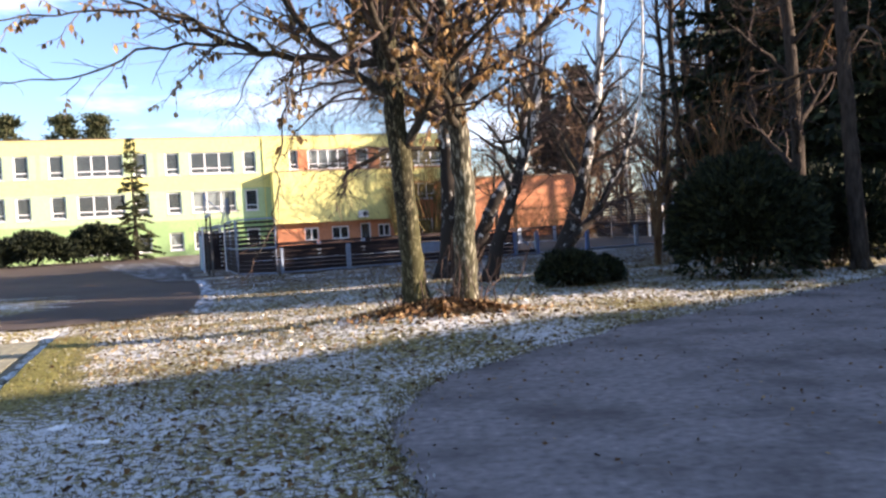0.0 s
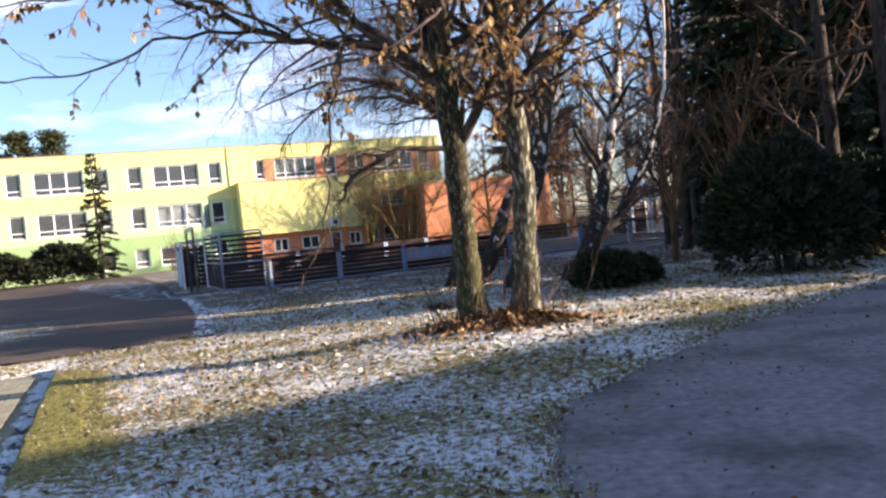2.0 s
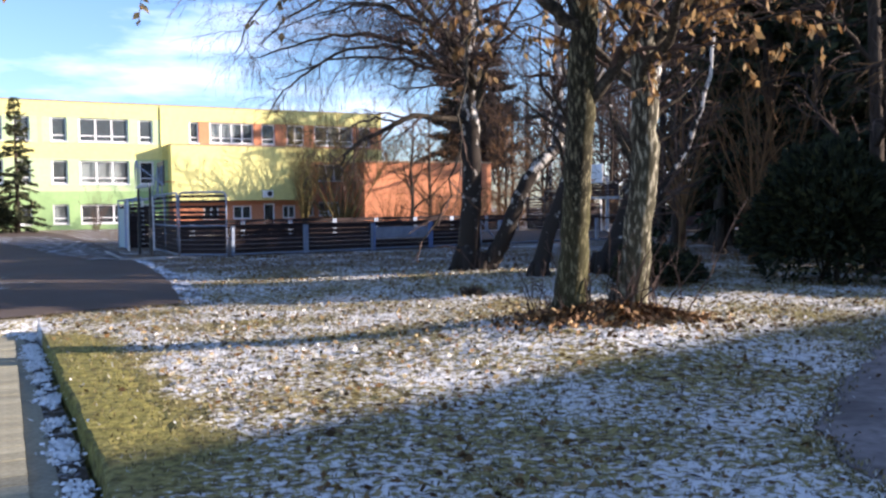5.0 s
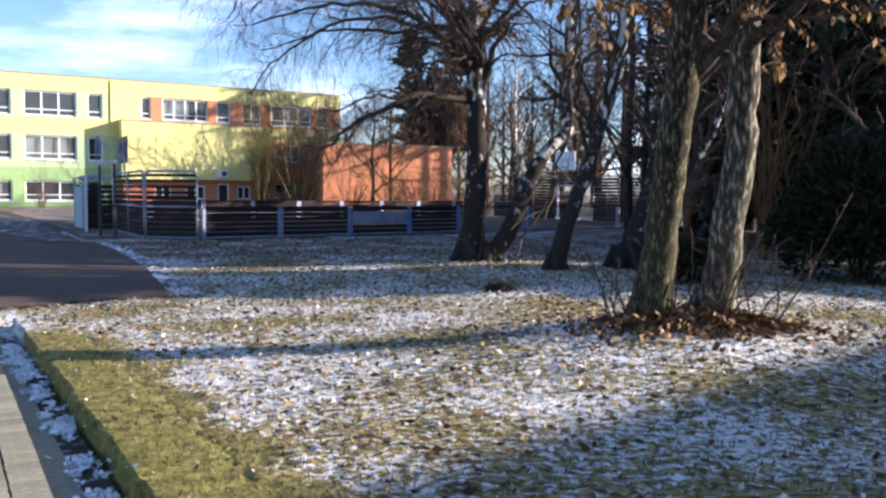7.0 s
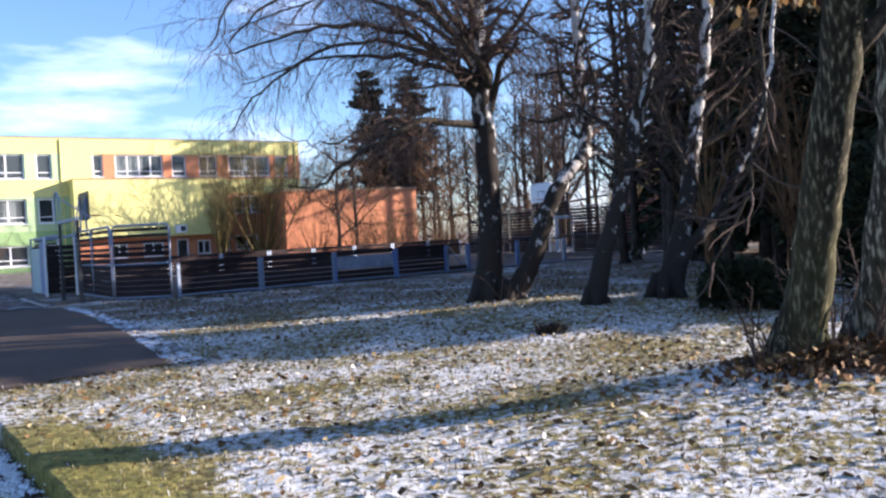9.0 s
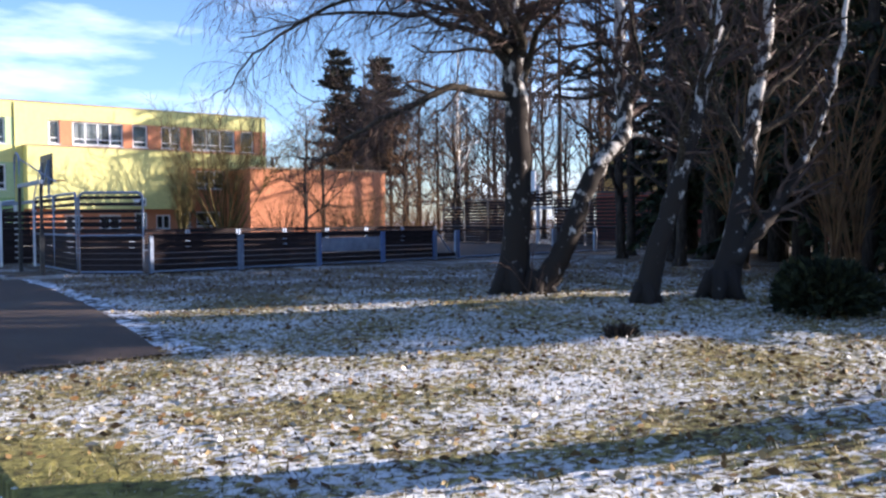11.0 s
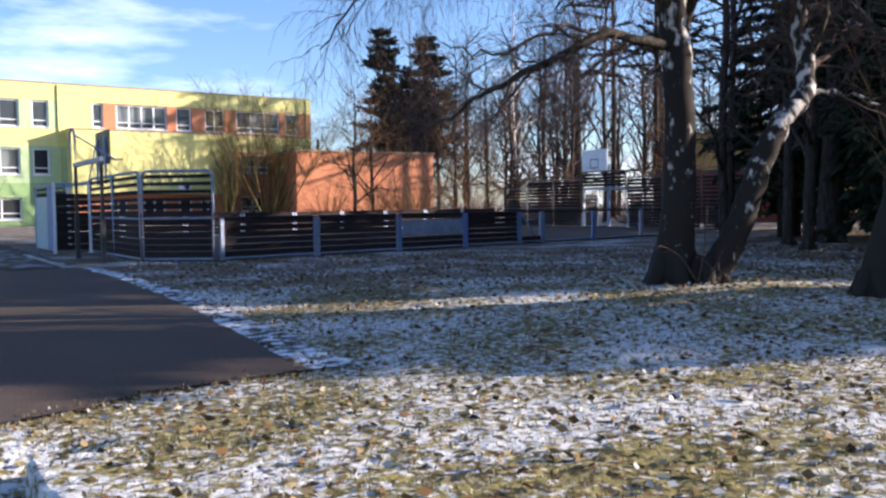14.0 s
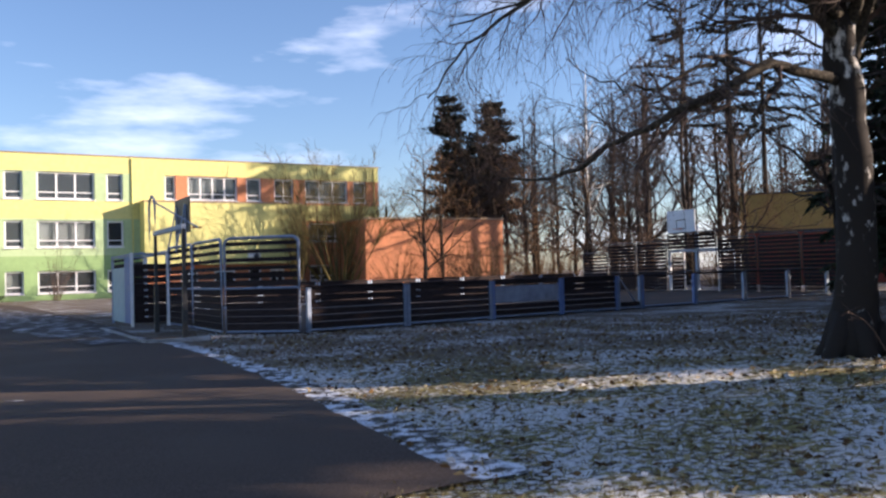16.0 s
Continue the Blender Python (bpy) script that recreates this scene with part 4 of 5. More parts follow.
# the two-stemmed tree on its mound, each stem a tree of its own
bare_tree(foot(-0.55, 12.5), "grey-barked tree holding withered brown leaves", [(0, 0, 0), (-0.03, -0.27, 0.8), (-0.06, -0.52, 1.6), (-0.09, -0.78, 2.4), (-0.13, -1.08, 3.4), (-0.16, -1.35, 4.5), (-0.2, -1.7, 6.5), (-0.25, -2.0, 9.5)],
          [0.21, 0.16, 0.15, 0.145, 0.135, 0.115, 0.085, 0.03], 11, BARK,
          limbs=[([(-0.09, -1, 3), (-0.6, -1.1, 3.35), (-1.08, -1.2, 3.8), (-1.6, -1.5, 4.6), (-2, -1.9, 5.6)], 0.075, 0.02),
                 ([(-0.12, -1, 3.45), (-1.25, -0.9, 3.6), (-1.96, -0.9, 3.77), (-2.5, -1, 3.95), (-3.13, -1.1, 4.24), (-3.9, -1.2, 4.7)], 0.06, 0.015),
                 ([(-2.3, -1, 3.85), (-3.2, -1.4, 3.75), (-4.2, -1.6, 3.45), (-5.4, -1.8, 3.35)], 0.025, 0.006),
                 ([(-1.9, -1, 3.75), (-2.8, -1.8, 4.1), (-4, -2.4, 4), (-5.2, -2.8, 3.85)], 0.025, 0.006),
                 ([(-0.1, -1, 3.45), (0.5, -1.3, 3.7), (1.2, -1.5, 3.95), (1.95, -1.6, 4.35), (2.8, -1.8, 5)], 0.06, 0.015),
                 ([(-1.1, -1.6, 3.85), (-1.35, -1.9, 3.1), (-1.5, -1.95, 2.2), (-1.6, -2, 1.5), (-1.9, -2, 0.95)], 0.016, 0.006)],
          limb_count=11, limb_f0=0.4, limb_len=3.8, branch=3.7, branch_len=1.5, twig=5.0, twig_len=0.6, leaves=13.0, lift=0.03, limb_bark=LIMBBARK)
bare_tree(foot(0.13, 12.55), "pale-barked tree stem with withered brown leaves", [(0, 0, 0), (0.05, -0.16, 0.8), (0.08, -0.29, 1.6), (0.07, -0.39, 2.4), (0.0, -0.5, 3.3), (-0.06, -0.62, 4.4), (-0.1, -0.8, 6.5), (-0.05, -0.9, 9.0)],
          [0.2, 0.16, 0.15, 0.145, 0.13, 0.11, 0.08, 0.03], 23, PALEBARK,
          limbs=[([(-0.02, -0.45, 2.95), (0.28, -0.55, 3.2), (0.68, -0.65, 3.45), (1.25, -0.75, 3.85), (1.85, -0.85, 4.4), (2.6, -0.95, 5.2)], 0.07, 0.018),
                 ([(-0.03, -0.45, 3.1), (-0.4, -0.85, 3.6), (-0.6, -1.35, 4.3), (-0.7, -1.95, 5)], 0.05, 0.012),
                 ([(0, -0.45, 2.7), (0.5, -0.95, 3), (1.1, -1.35, 3.1), (1.6, -1.65, 3.05)], 0.03, 0.008)],
          limb_count=11, limb_f0=0.38, limb_len=3.4, branch=3.7, branch_len=1.4, twig=5.0, twig_len=0.6, leaves=14.0, lift=0.03, limb_bark=LIMBBARK)
# weeping birch and its bent neighbour
bare_tree(foot(-0.26, 22.5), "weeping birch, black at the foot and white higher up", [(0, 0, 0), (0.06, 0, 0.9), (0.12, 0.04, 1.9), (0.14, 0.12, 2.9), (0.1, 0.2, 3.9), (0.08, 0.25, 4.9), (0.15, 0.25, 6.0), (0.2, 0.3, 8.5), (0.3, 0.4, 12.0)],
          [0.33, 0.24, 0.225, 0.21, 0.195, 0.175, 0.14, 0.1, 0.03], 31, BIRCH,
          limbs=[([(-0.05, 0.1, 3.42), (-1.2, -0.4, 3.45), (-2.3, -0.7, 2.95), (-2.65, 0.6, 2.75), (-2.95, 2.4, 2.5), (-3.5, 3.4, 2.6)], 0.075, 0.012),
                 ([(-1.5, -0.5, 3.3), (-2.2, -0.9, 3.35), (-3.0, -1.1, 3.0), (-3.7, -1.3, 3.1)], 0.03, 0.008),
                 ([(-0.05, 0, 4.2), (-0.9, -0.2, 4.85), (-1.9, -0.3, 5.2), (-3.2, -0.4, 5.15), (-4.5, -0.5, 4.7)], 0.085, 0.015),
                 ([(-0.1, 0, 4.9), (-1.1, 0.5, 6.0), (-2.2, 0.5, 6.5), (-3.6, 1.0, 6.1), (-4.6, 0.9, 5.2)], 0.08, 0.015),
                 ([(0.1, 0, 5.8), (-0.8, -0.8, 7.2), (-2.2, -1.4, 8.0), (-4.0, -1.8, 7.8)], 0.07, 0.015),
                 ([(0, 0, 4.6), (0.8, -0.4, 5.4), (1.5, -0.6, 6.4), (2.2, -0.8, 7.0)], 0.06, 0.015),
                 ([(-0.1, 0, 4.5), (-1.0, -1.2, 5.2), (-2.0, -2.4, 5.4), (-3.2, -3.2, 5.0)], 0.06, 0.012),
                 ([(-0.1, 0, 4.3), (-1.3, 1.0, 4.9), (-2.8, 2.0, 5.1), (-4.4, 2.6, 4.7)], 0.06, 0.012),
                 ([(0, 0, 5.2), (-0.6, -1.6, 5.9), (-1.0, -3.0, 6.0), (-1.2, -4.2, 5.5)], 0.055, 0.012),
                 ([(-0.1, 0, 4.8), (-1.4, 1.8, 6.2), (-2.6, 3.4, 6.7), (-4.6, 4.4, 6.2)], 0.06, 0.012),
                 ([(0.0, 0.2, 5.0), (-1.4, -0.8, 6.2), (-2.9, -1.3, 6.5), (-4.3, -1.5, 5.6), (-4.9, -1.5, 4.6)], 0.065, 0.01),
                 ([(0.0, 0.2, 4.4), (-1.2, 0.8, 5.1), (-2.6, 1.2, 5.2), (-4.0, 2.2, 4.5), (-4.7, 2.8, 3.7)], 0.06, 0.01),
                 ([(0.1, 0.2, 6.0), (-1.2, -1.2, 7.6), (-2.7, -2.6, 7.8), (-4.2, -3.2, 6.7), (-5.0, -3.4, 5.5)], 0.06, 0.01)],
          limb_count=11, limb_f0=0.4, limb_len=3.6, branch=3.8, branch_len=1.5, curl=0.22, twig=6.0, twig_len=1.0, twig_lift=-0.18, fine=8.5, fine_len=0.66, fine_lift=-0.28, lift=0.01, limb_bark=LIMBBARK)
bare_tree(foot(0.08, 22.2), "birch bent low and then rising straight", [(0, 0, 0), (0.36, -0.06, 0.6), (0.67, -0.08, 1.3), (0.95, -0.04, 1.95), (1.3, 0.06, 2.4), (1.62, 0.15, 2.68), (1.8, 0.3, 3.2), (1.84, 0.5, 3.8), (1.9, 0.7, 4.8), (1.95, 0.9, 6.5), (2.0, 1.0, 10.0)],
          [0.24, 0.19, 0.17, 0.16, 0.15, 0.145, 0.13, 0.12, 0.105, 0.08, 0.02], 37, PALE_BIRCH, side_bark=LIMBBARK,
          limbs=[([(1.6, 0.15, 2.66), (2.0, 0.1, 2.75), (2.5, 0, 2.68), (2.9, 0, 2.55)], 0.06, 0.012), ([(1.84, 0.5, 3.7), (2.5, 0.2, 3.8), (3.0, 0.1, 3.7)], 0.03, 0.01)],
          limb_count=11, limb_f0=0.55, limb_len=2.8, branch=3.0, branch_len=1.3, twig=6.0, twig_len=0.8, twig_lift=-0.15, fine=3.5, fine_len=0.5, fine_lift=-0.3)
bare_tree(foot(0.73, 19.7), "slim leaning birch with a dark foot", [(0, 0, 0), (0.22, 0, 0.9), (0.58, 0.02, 1.9), (0.92, 0.1, 2.9), (1.25, 0.2, 3.9), (1.4, 0.35, 5.1), (1.6, 0.5, 8.5)],
          [0.19, 0.145, 0.13, 0.12, 0.1, 0.085, 0.02], 41, PALE_BIRCH, side_bark=LIMBBARK, limb_count=12, limb_f0=0.32, limb_len=2.4, branch=3.2, branch_len=1.2, twig=6.0, twig_len=0.7, twig_lift=-0.12, fine=3.0, fine_lift=-0.25)
bare_tree(foot(2.13, 19.92), "birch with a peeling white stem and black foot", [(0, 0, 0), (0.45, 0.3, 0.9), (0.85, 0.6, 1.9), (1.12, 0.78, 2.9), (1.35, 0.85, 3.9), (1.52, 0.9, 5.1), (1.8, 0.9, 9.0)],
          [0.27, 0.18, 0.15, 0.125, 0.11, 0.095, 0.02], 43, PALE_BIRCH, side_bark=LIMBBARK, limbs=[([(0.2, 0.1, 0.5), (0.85, 0.1, 1.15), (1.35, 0.1, 1.8), (1.85, 0.1, 2.75), (2.25, 0.1, 4.0), (2.5, 0.1, 7.0)], 0.13, 0.02)],
          limb_count=12, limb_f0=0.32, limb_len=2.4, branch=3.2, branch_len=1.2, twig=6.0, twig_len=0.7, twig_lift=-0.12, fine=3.0, fine_lift=-0.25)


# ---- conifers ----
def conifer(base, label, tall, spread, seed, needles, low=1.2, gap=0.0, name="spruce", whorls=24, droop=0.25, layer=0.0, spray=0.37, point=0.75, girth=0.02):
    rng = np.random.RandomState(seed)
    t = thing(name, Matrix.Translation(base), label, "tree")
    part("trunk", Build().tube([(0, 0, -0.1), (0.05, 0, tall * 0.3), (0, 0.05, tall * 0.65), (0, 0, tall)], [girth * tall, girth * 0.75 * tall, girth * 0.45 * tall, 0.01], 9), DARKBARK, t, smooth=True)
    lb, lines = Build(), []
    for i in range(whorls):
        f = (i + rng.uniform(0, 0.7)) / whorls
        z = low + (tall - low) * f
        reach = spread * (1 - f) ** point * rng.uniform(0.7, 1.15) + 0.15
        if layer:
            reach *= 0.55 + 0.6 * abs(math.sin(i * layer))
        for k in range(rng.randint(5, 9)):
            if rng.uniform() < gap:
                continue
            a = rng.uniform(0, 6.283)
            line = stray(rng, (0, 0, z), (math.cos(a), math.sin(a), 0.25 - 0.35 * (1 - f)), reach * rng.uniform(0.7, 1.15), 5, 0.1, -droop * 0.25 if f < 0.7 else 0.05)
            lb.tube(line, np.linspace(0.012 + 0.012 * reach, 0.006, 6), 4, cap=False)
            lines.append((line, None))
    tagged(part("bough", lb, DARKBARK, t), kind="stuff")
    ps, ds = along(lines, 13.5 / spray, rng, 0.12)
    n = len(ps)
    side = np.cross(ds, (0, 0, 1.0)) * rng.choice((-1, 1), n)[:, None]
    ways = ds * rng.uniform(0.3, 1.0, (n, 1)) + side * rng.uniform(0.2, 1.0, (n, 1)) + rng.normal(0, 0.22, (n, 3)) + np.array((0, 0, -droop))
    v, q = kites(ps, ways, rng.uniform(0.6, 1.3, n) * spray, rng.uniform(0.13, 0.27, n) * spray, rng, droop * 0.3)
    crown = part("crown", Build().add(v, q), needles, t, "dark needle sprays")
    tagged(crown, kind="stuff")
    return t


def turned(x, y, turn):
    return Matrix.Translation(foot(x, y)) @ Matrix.Rotation(turn, 4, "Z")


spruce_a = conifer(foot(9.3, 27.2), "tall dark green spruce with branches to the ground", 12.5, 2.9, 51, NEEDLE, 1.3)
spruce_b = conifer(foot(12.2, 24.0), "dense dark spruce branching to the ground", 10.5, 2.6, 52, NEEDLE, 0.7)
spruce_c = conifer(foot(11.8, 31.5), "tall dark spruce with a bare lower trunk", 14.5, 3.0, 53, NEEDLE, 2.6, 0.1)
# the three near y=16 stand out of view, added to shade the lawn band
for i, (src, x, y, turn) in enumerate(((spruce_a, 14.6, 28.0, 1.0), (spruce_c, 16.2, 33.5, 2.0), (spruce_b, 17.5, 24.5, 3.0), (spruce_c, 20.0, 30.0, 4.0), (spruce_b, 10.3, 22.9, 2.2), (spruce_c, 25.5, 42.0, 1.1), (spruce_a, 18.2, 40.0, 3.3), (spruce_c, 15.0, 22.0, 0.7), (spruce_b, 23.0, 27.0, 4.4), (spruce_c, 19.0, 36.6, 0.9), (spruce_c, 22.0, 44.0, 2.7), (spruce_c, 21.0, 33.5, 5.7), (spruce_a, 17.4, 30.6, 0.5), (spruce_b, 14.5, 25.0, 1.5), (spruce_a, 15.0, 16.4, 0.3), (spruce_b, 19.0, 16.0, 1.3), (spruce_c, 22.5, 15.6, 2.3), (spruce_a, 24.0, 51.0, 0.6), (spruce_c, 28.0, 55.0, 1.6), (spruce_c, 20.5, 47.5, 3.6), (spruce_c, 13.0, 38.3, 0.8), (spruce_c, 15.8, 39.6, 2.9), (spruce_c, 14.2, 35.3, 5.0), (spruce_a, 45.0, 71.0, 0.1), (spruce_c, 41.0, 66.0, 2.1), (spruce_c, 50.0, 76.0, 3.1), (spruce_a, 11.9, 37.2, 1.9), (spruce_a, 13.4, 33.4, 4.6), (spruce_a, 16.5, 36.4, 0.4))):
    copy_thing(src, turned(x, y, turn))
# pines with bare straight stems beyond the court
pine = conifer(foot(29.4, 88.5), "tall pine with a straight bare stem", 33.0, 4.6, 61, OLDPINE, 13.0, 0.5, "pine", 22, 0.05, 1.3, 0.42, 0.4, 0.009)
for (x, y, turn) in ((33.0, 86.8, 1.2), (35.6, 85.6, 2.6)):
    copy_thing(pine, turned(x, y, turn))


def old_pine(base, label, tall, spread, seed, needles, clumps, low=0.25, leaf=0.5):
    """A broad pine: crooked trunk, level limbs at uneven heights, flat clumps of needles at their ends."""
    rng = np.random.RandomState(seed)
    t = thing("pine", Matrix.Translation(base), label, "tree")
    line = smooth_line([(0, 0, -0.1), (0.2, 0, tall * 0.3), (-0.15, 0.1, tall * 0.6), (0.1, 0, tall * 0.96)], 5, 0.03, seed)
    part("trunk", Build().tube(line, np.linspace(tall * 0.018, 0.05, len(line)), 9), DARKBARK, t, smooth=True)
    centres, wide = [], []
    for i in range(clumps):
        f = low + (1 - low) * (i + rng.uniform(0, 1)) / clumps
        a = rng.uniform(0, 6.283)
        p = line[int(f * (len(line) - 1))]
        reach = spread * (math.sin(math.pi * min(1.0, 0.32 + 0.66 * f)) ** 1.1) * rng.uniform(0.3, 1.2)
        limb = stray(rng, p, (math.cos(a), math.sin(a), rng.uniform(-0.05, 0.45)), reach, 5, 0.14, 0.04)
        part("limb", Build().tube(limb, np.linspace(0.05 + 0.015 * reach, 0.02, 6), 5), DARKBARK, t)
        for k in (5, 4, 3):
            centres.append(limb[k] + rng.normal(0, 0.3, 3))
            wide.append(rng.uniform(0.8, 1.5) * spread * 0.15)
    c = np.repeat(np.array(centres), 80, axis=0)
    w = np.repeat(np.array(wide), 80)[:, None]
    d = rng.normal(0, 0.55, c.shape)
    ps = c + d * w * np.array((1, 1, 0.42)) + np.array((0, 0, 0.3))
    v, q = kites(ps, d + rng.normal(0, 0.6, c.shape) + np.array((0, 0, 0.5)), rng.uniform(0.6, 1.3, len(ps)) * leaf, rng.uniform(0.12, 0.24, len(ps)) * leaf, rng)
    tagged(part("crown", Build().add(v, q), needles, t, "flat clumps of needles"), kind="stuff")
    return t


def layered_pine(base, label, leaders, seed, needles, leaf=0.5):
    """A pine with several leaders: level boughs in tiers, flat sprays of needles along them, sky between the tiers."""
    rng = np.random.RandomState(seed)
    t = thing("pine", Matrix.Translation(base), label, "tree")
    tall = max(v[2] for v in leaders)
    part("trunk", Build().tube([(0, 0, -0.1), (0.2, 0, tall * 0.2), (0, 0.1, tall * 0.4)], [0.36, 0.31, 0.26], 9), DARKBARK, t, smooth=True)
    lines, lb = [], Build()
    for (lx, ly, top, spread) in leaders:
        stem = smooth_line([(0, 0.1, tall * 0.38), (lx * 0.55, ly * 0.5, tall * 0.52), (lx * 0.95, ly, top * 0.8), (lx, ly, top)], 5, 0.03, seed)
        part("leader", Build().tube(stem, np.linspace(0.22, 0.03, len(stem)), 8), DARKBARK, t, smooth=True)
        z = tall * 0.3
        while z < top - 0.3:
            f = (z - tall * 0.3) / (top - tall * 0.3)
            p = (np.interp(z, stem[:, 2], stem[:, 0]), np.interp(z, stem[:, 2], stem[:, 1]), z)
            tier = spread * (1 - f) ** 0.75 * rng.uniform(0.55, 1.15) + 0.35
            for k in range(rng.randint(7, 11)):
                a = rng.uniform(0, 6.283)
                line = stray(rng, p, (math.cos(a), math.sin(a), rng.uniform(-0.08, 0.3)), tier * rng.uniform(0.55, 1.1), 6, 0.09, 0.02)
                lb.tube(line, np.linspace(0.03 + 0.012 * tier, 0.012, 7), 4, cap=False)
                lines.append((line, None))
            z += rng.uniform(0.75, 1.25)
    tagged(part("bough", lb, DARKBARK, t), kind="stuff")
    ps, ds = along(lines, 42.0, rng, 0.12)
    n = len(ps)
    ps = ps + rng.normal(0, 1, (n, 3)) * np.array((0.24, 0.24, 0.12))
    ways = ds * 0.7 + rng.normal(0, 0.6, (n, 3)) * np.array((1, 1, 0.45)) + np.array((0, 0, 0.25))
    v, q = kites(ps, ways, rng.uniform(0.5, 1.2, n) * leaf, rng.uniform(0.12, 0.22, n) * leaf, rng)
    tagged(part("crown", Build().add(v, q), needles, t, "flat sprays of dark needles"), kind="stuff")
    return t


layered_pine(foot(12.4, 102.9), "broad old pine with layered dark boughs", [(-2.6, 0, 20.6, 4.2), (2.2, 0.6, 20.2, 5.2), (0.4, -1.0, 15.0, 7.4)], 62, OLDPINE, 0.62)
conifer(foot(-27.4, 73.0), "slender spruce in front of the school", 10.4, 1.9, 63, PINE, 0.4, 0.1, "spruce", 26, 0.2, 0, 0.35)
far_pine = old_pine(foot(-49.5, 109.8), "dark pine behind the school roof", 19.0, 5.0, 64, PINE, 34, 0.3, 0.6)
copy_thing(far_pine, turned(-45.8, 111.5, 2.0))
copy_thing(far_pine, turned(-56.0, 108.0, 4.0))


# ---- bushes ----
def bush(base, label, size, seed, needles, count, leaf=0.14, stems=10, name="bush", shape=1.0):
    """A dense evergreen bush: stems from the foot, sprays thick at the surface, uneven outline."""
    rng = np.random.RandomState(seed)
    t = thing(name, Matrix.Translation(base), label, "bush")
    for _ in range(stems):
        sb = Build()
        a, u = rng.uniform(0, 6.283), rng.uniform(0.2, 0.9)
        tip = (math.cos(a) * size[0] * u * 0.8, math.sin(a) * size[1] * u * 0.8, size[2] * rng.uniform(0.5, 0.9) * (1 - 0.4 * u))
        sb.tube(smooth_line([(math.cos(a) * 0.12, math.sin(a) * 0.12, -0.08), (tip[0] * 0.5, tip[1] * 0.5, tip[2] * 0.55), tip], 3), np.linspace(0.03, 0.008, 7), 5)
        part("stem", sb, DARKBARK, t)
    d = rng.normal(0, 1, (count, 3))
    d[:, 2] = np.abs(d[:, 2]) * 1.2 - 0.25
    d /= np.linalg.norm(d, axis=1)[:, None]
    lump = np.array([1 + 0.28 * noise.noise(Vector(x) * 2.3 + Vector((seed, 0, 0))) + 0.16 * noise.noise(Vector(x) * 6.0 + Vector((0, seed, 0))) for x in d])
    rad = lump * (1 - 0.5 * rng.uniform(0, 1, count) ** 2.2)
    ps = d * rad[:, None] * np.array((size[0], size[1], size[2] * 0.62))
    ps[:, 2] += size[2] * 0.36
    ps[:, 2] = np.maximum(ps[:, 2], rng.uniform(0.0, 0.25, count))
    ways = d + rng.normal(0, 0.5, (count, 3)) + np.array((0, 0, 0.35))
    v, q = kites(ps, ways, rng.uniform(0.6, 1.4, count) * leaf, rng.uniform(0.14, 0.26, count) * leaf, rng, 0.05)
    tagged(part("foliage", Build().add(v, q), needles, t), kind="stuff")
    return t


bush(foot(6.05, 18.35), "tall dense dark yew bush", (1.4, 1.4, 2.5), 71, YEW, 24000, 0.2, name="yew_bush")
bush(foot(9.0, 20.6), "dark evergreen bush beside the path", (1.4, 1.3, 2.2), 72, YEW, 12000, 0.2)
bush(foot(2.35, 17.9), "low dark green juniper bush", (0.6, 0.55, 0.7), 73, YEW, 6000, 0.14, name="juniper_bush")
bush(foot(3.05, 18.4), "small sprawling juniper bush", (0.45, 0.4, 0.5), 74, YEW, 3500, 0.14, name="juniper_bush")
for i, (x, y, sx, h) in enumerate(((-34.5, 69.5, 3.2, 2.6), (-30.3, 72.0, 2.6, 3.0), (-39.0, 68.0, 3.0, 2.2))):
    bush(foot(x, y), "broad dark green shrub before the school wall", (sx, 1.8, h), 75 + i, YEW, 9000, 0.4, name="shrub")


def stem_bush(base, label, tall, spread, stems, seed, bark, name="bare_bush", per=1.0, f0=0.15):
    """A many-stemmed leafless bush."""
    rng = np.random.RandomState(seed)
    t = thing(name, Matrix.Translation(base), label, "bush")
    lines = []
    for _ in range(stems):
        a, u = rng.uniform(0, 6.283), rng.uniform(0.1, 1.0)
        line = stray(rng, (math.cos(a) * u * spread * 0.12, math.sin(a) * u * spread * 0.12, -0.05), (math.cos(a) * u * spread / tall, math.sin(a) * u * spread / tall, 1), tall * rng.uniform(0.6, 1.0), 9, 0.07, 0.0)
        r = np.linspace(0.006 * tall + 0.004, 0.004, 10)
        part("stem", Build().tube(line, r, 5), bark, t)
        lines.append((line, r))
    cb = Build()
    second = side_shoots(rng, cb, lines, 1.9 * per, f0, tall * 0.26, 0.5, 0.5, 5, 0.12, 0.05, 4, 0.004 + 0.0008 * tall)
    third = side_shoots(rng, cb, second, 3.2 * per, 0.1, tall * 0.11, 0.55, 0.5, 3, 0.12, 0.02, 3, 0.003 + 0.0008 * tall)
    tagged(part("crown", cb, bark, t, "fine bare twigs"), kind="stuff")
    return t


stem_bush(foot(-2.65, 88.0), "big leafless many-stemmed olive-brown shrub", 12.8, 9.6, 32, 81, OLIVETWIG, per=0.8, f0=0.36)
thicket = stem_bush(foot(9.0, 64.5), "tangled bare brown thicket beyond the court", 4.6, 6.0, 34, 88, REDTWIG, "thicket")
for i, (x, y) in enumerate(((13.5, 62.8), (18.0, 61.0), (22.0, 58.8), (16.0, 68.0), (5.5, 69.5), (1.6, 82.5), (5.0, 81.0), (8.6, 79.2), (11.8, 77.0))):
    copy_thing(thicket, turned(x, y, i * 1.3))
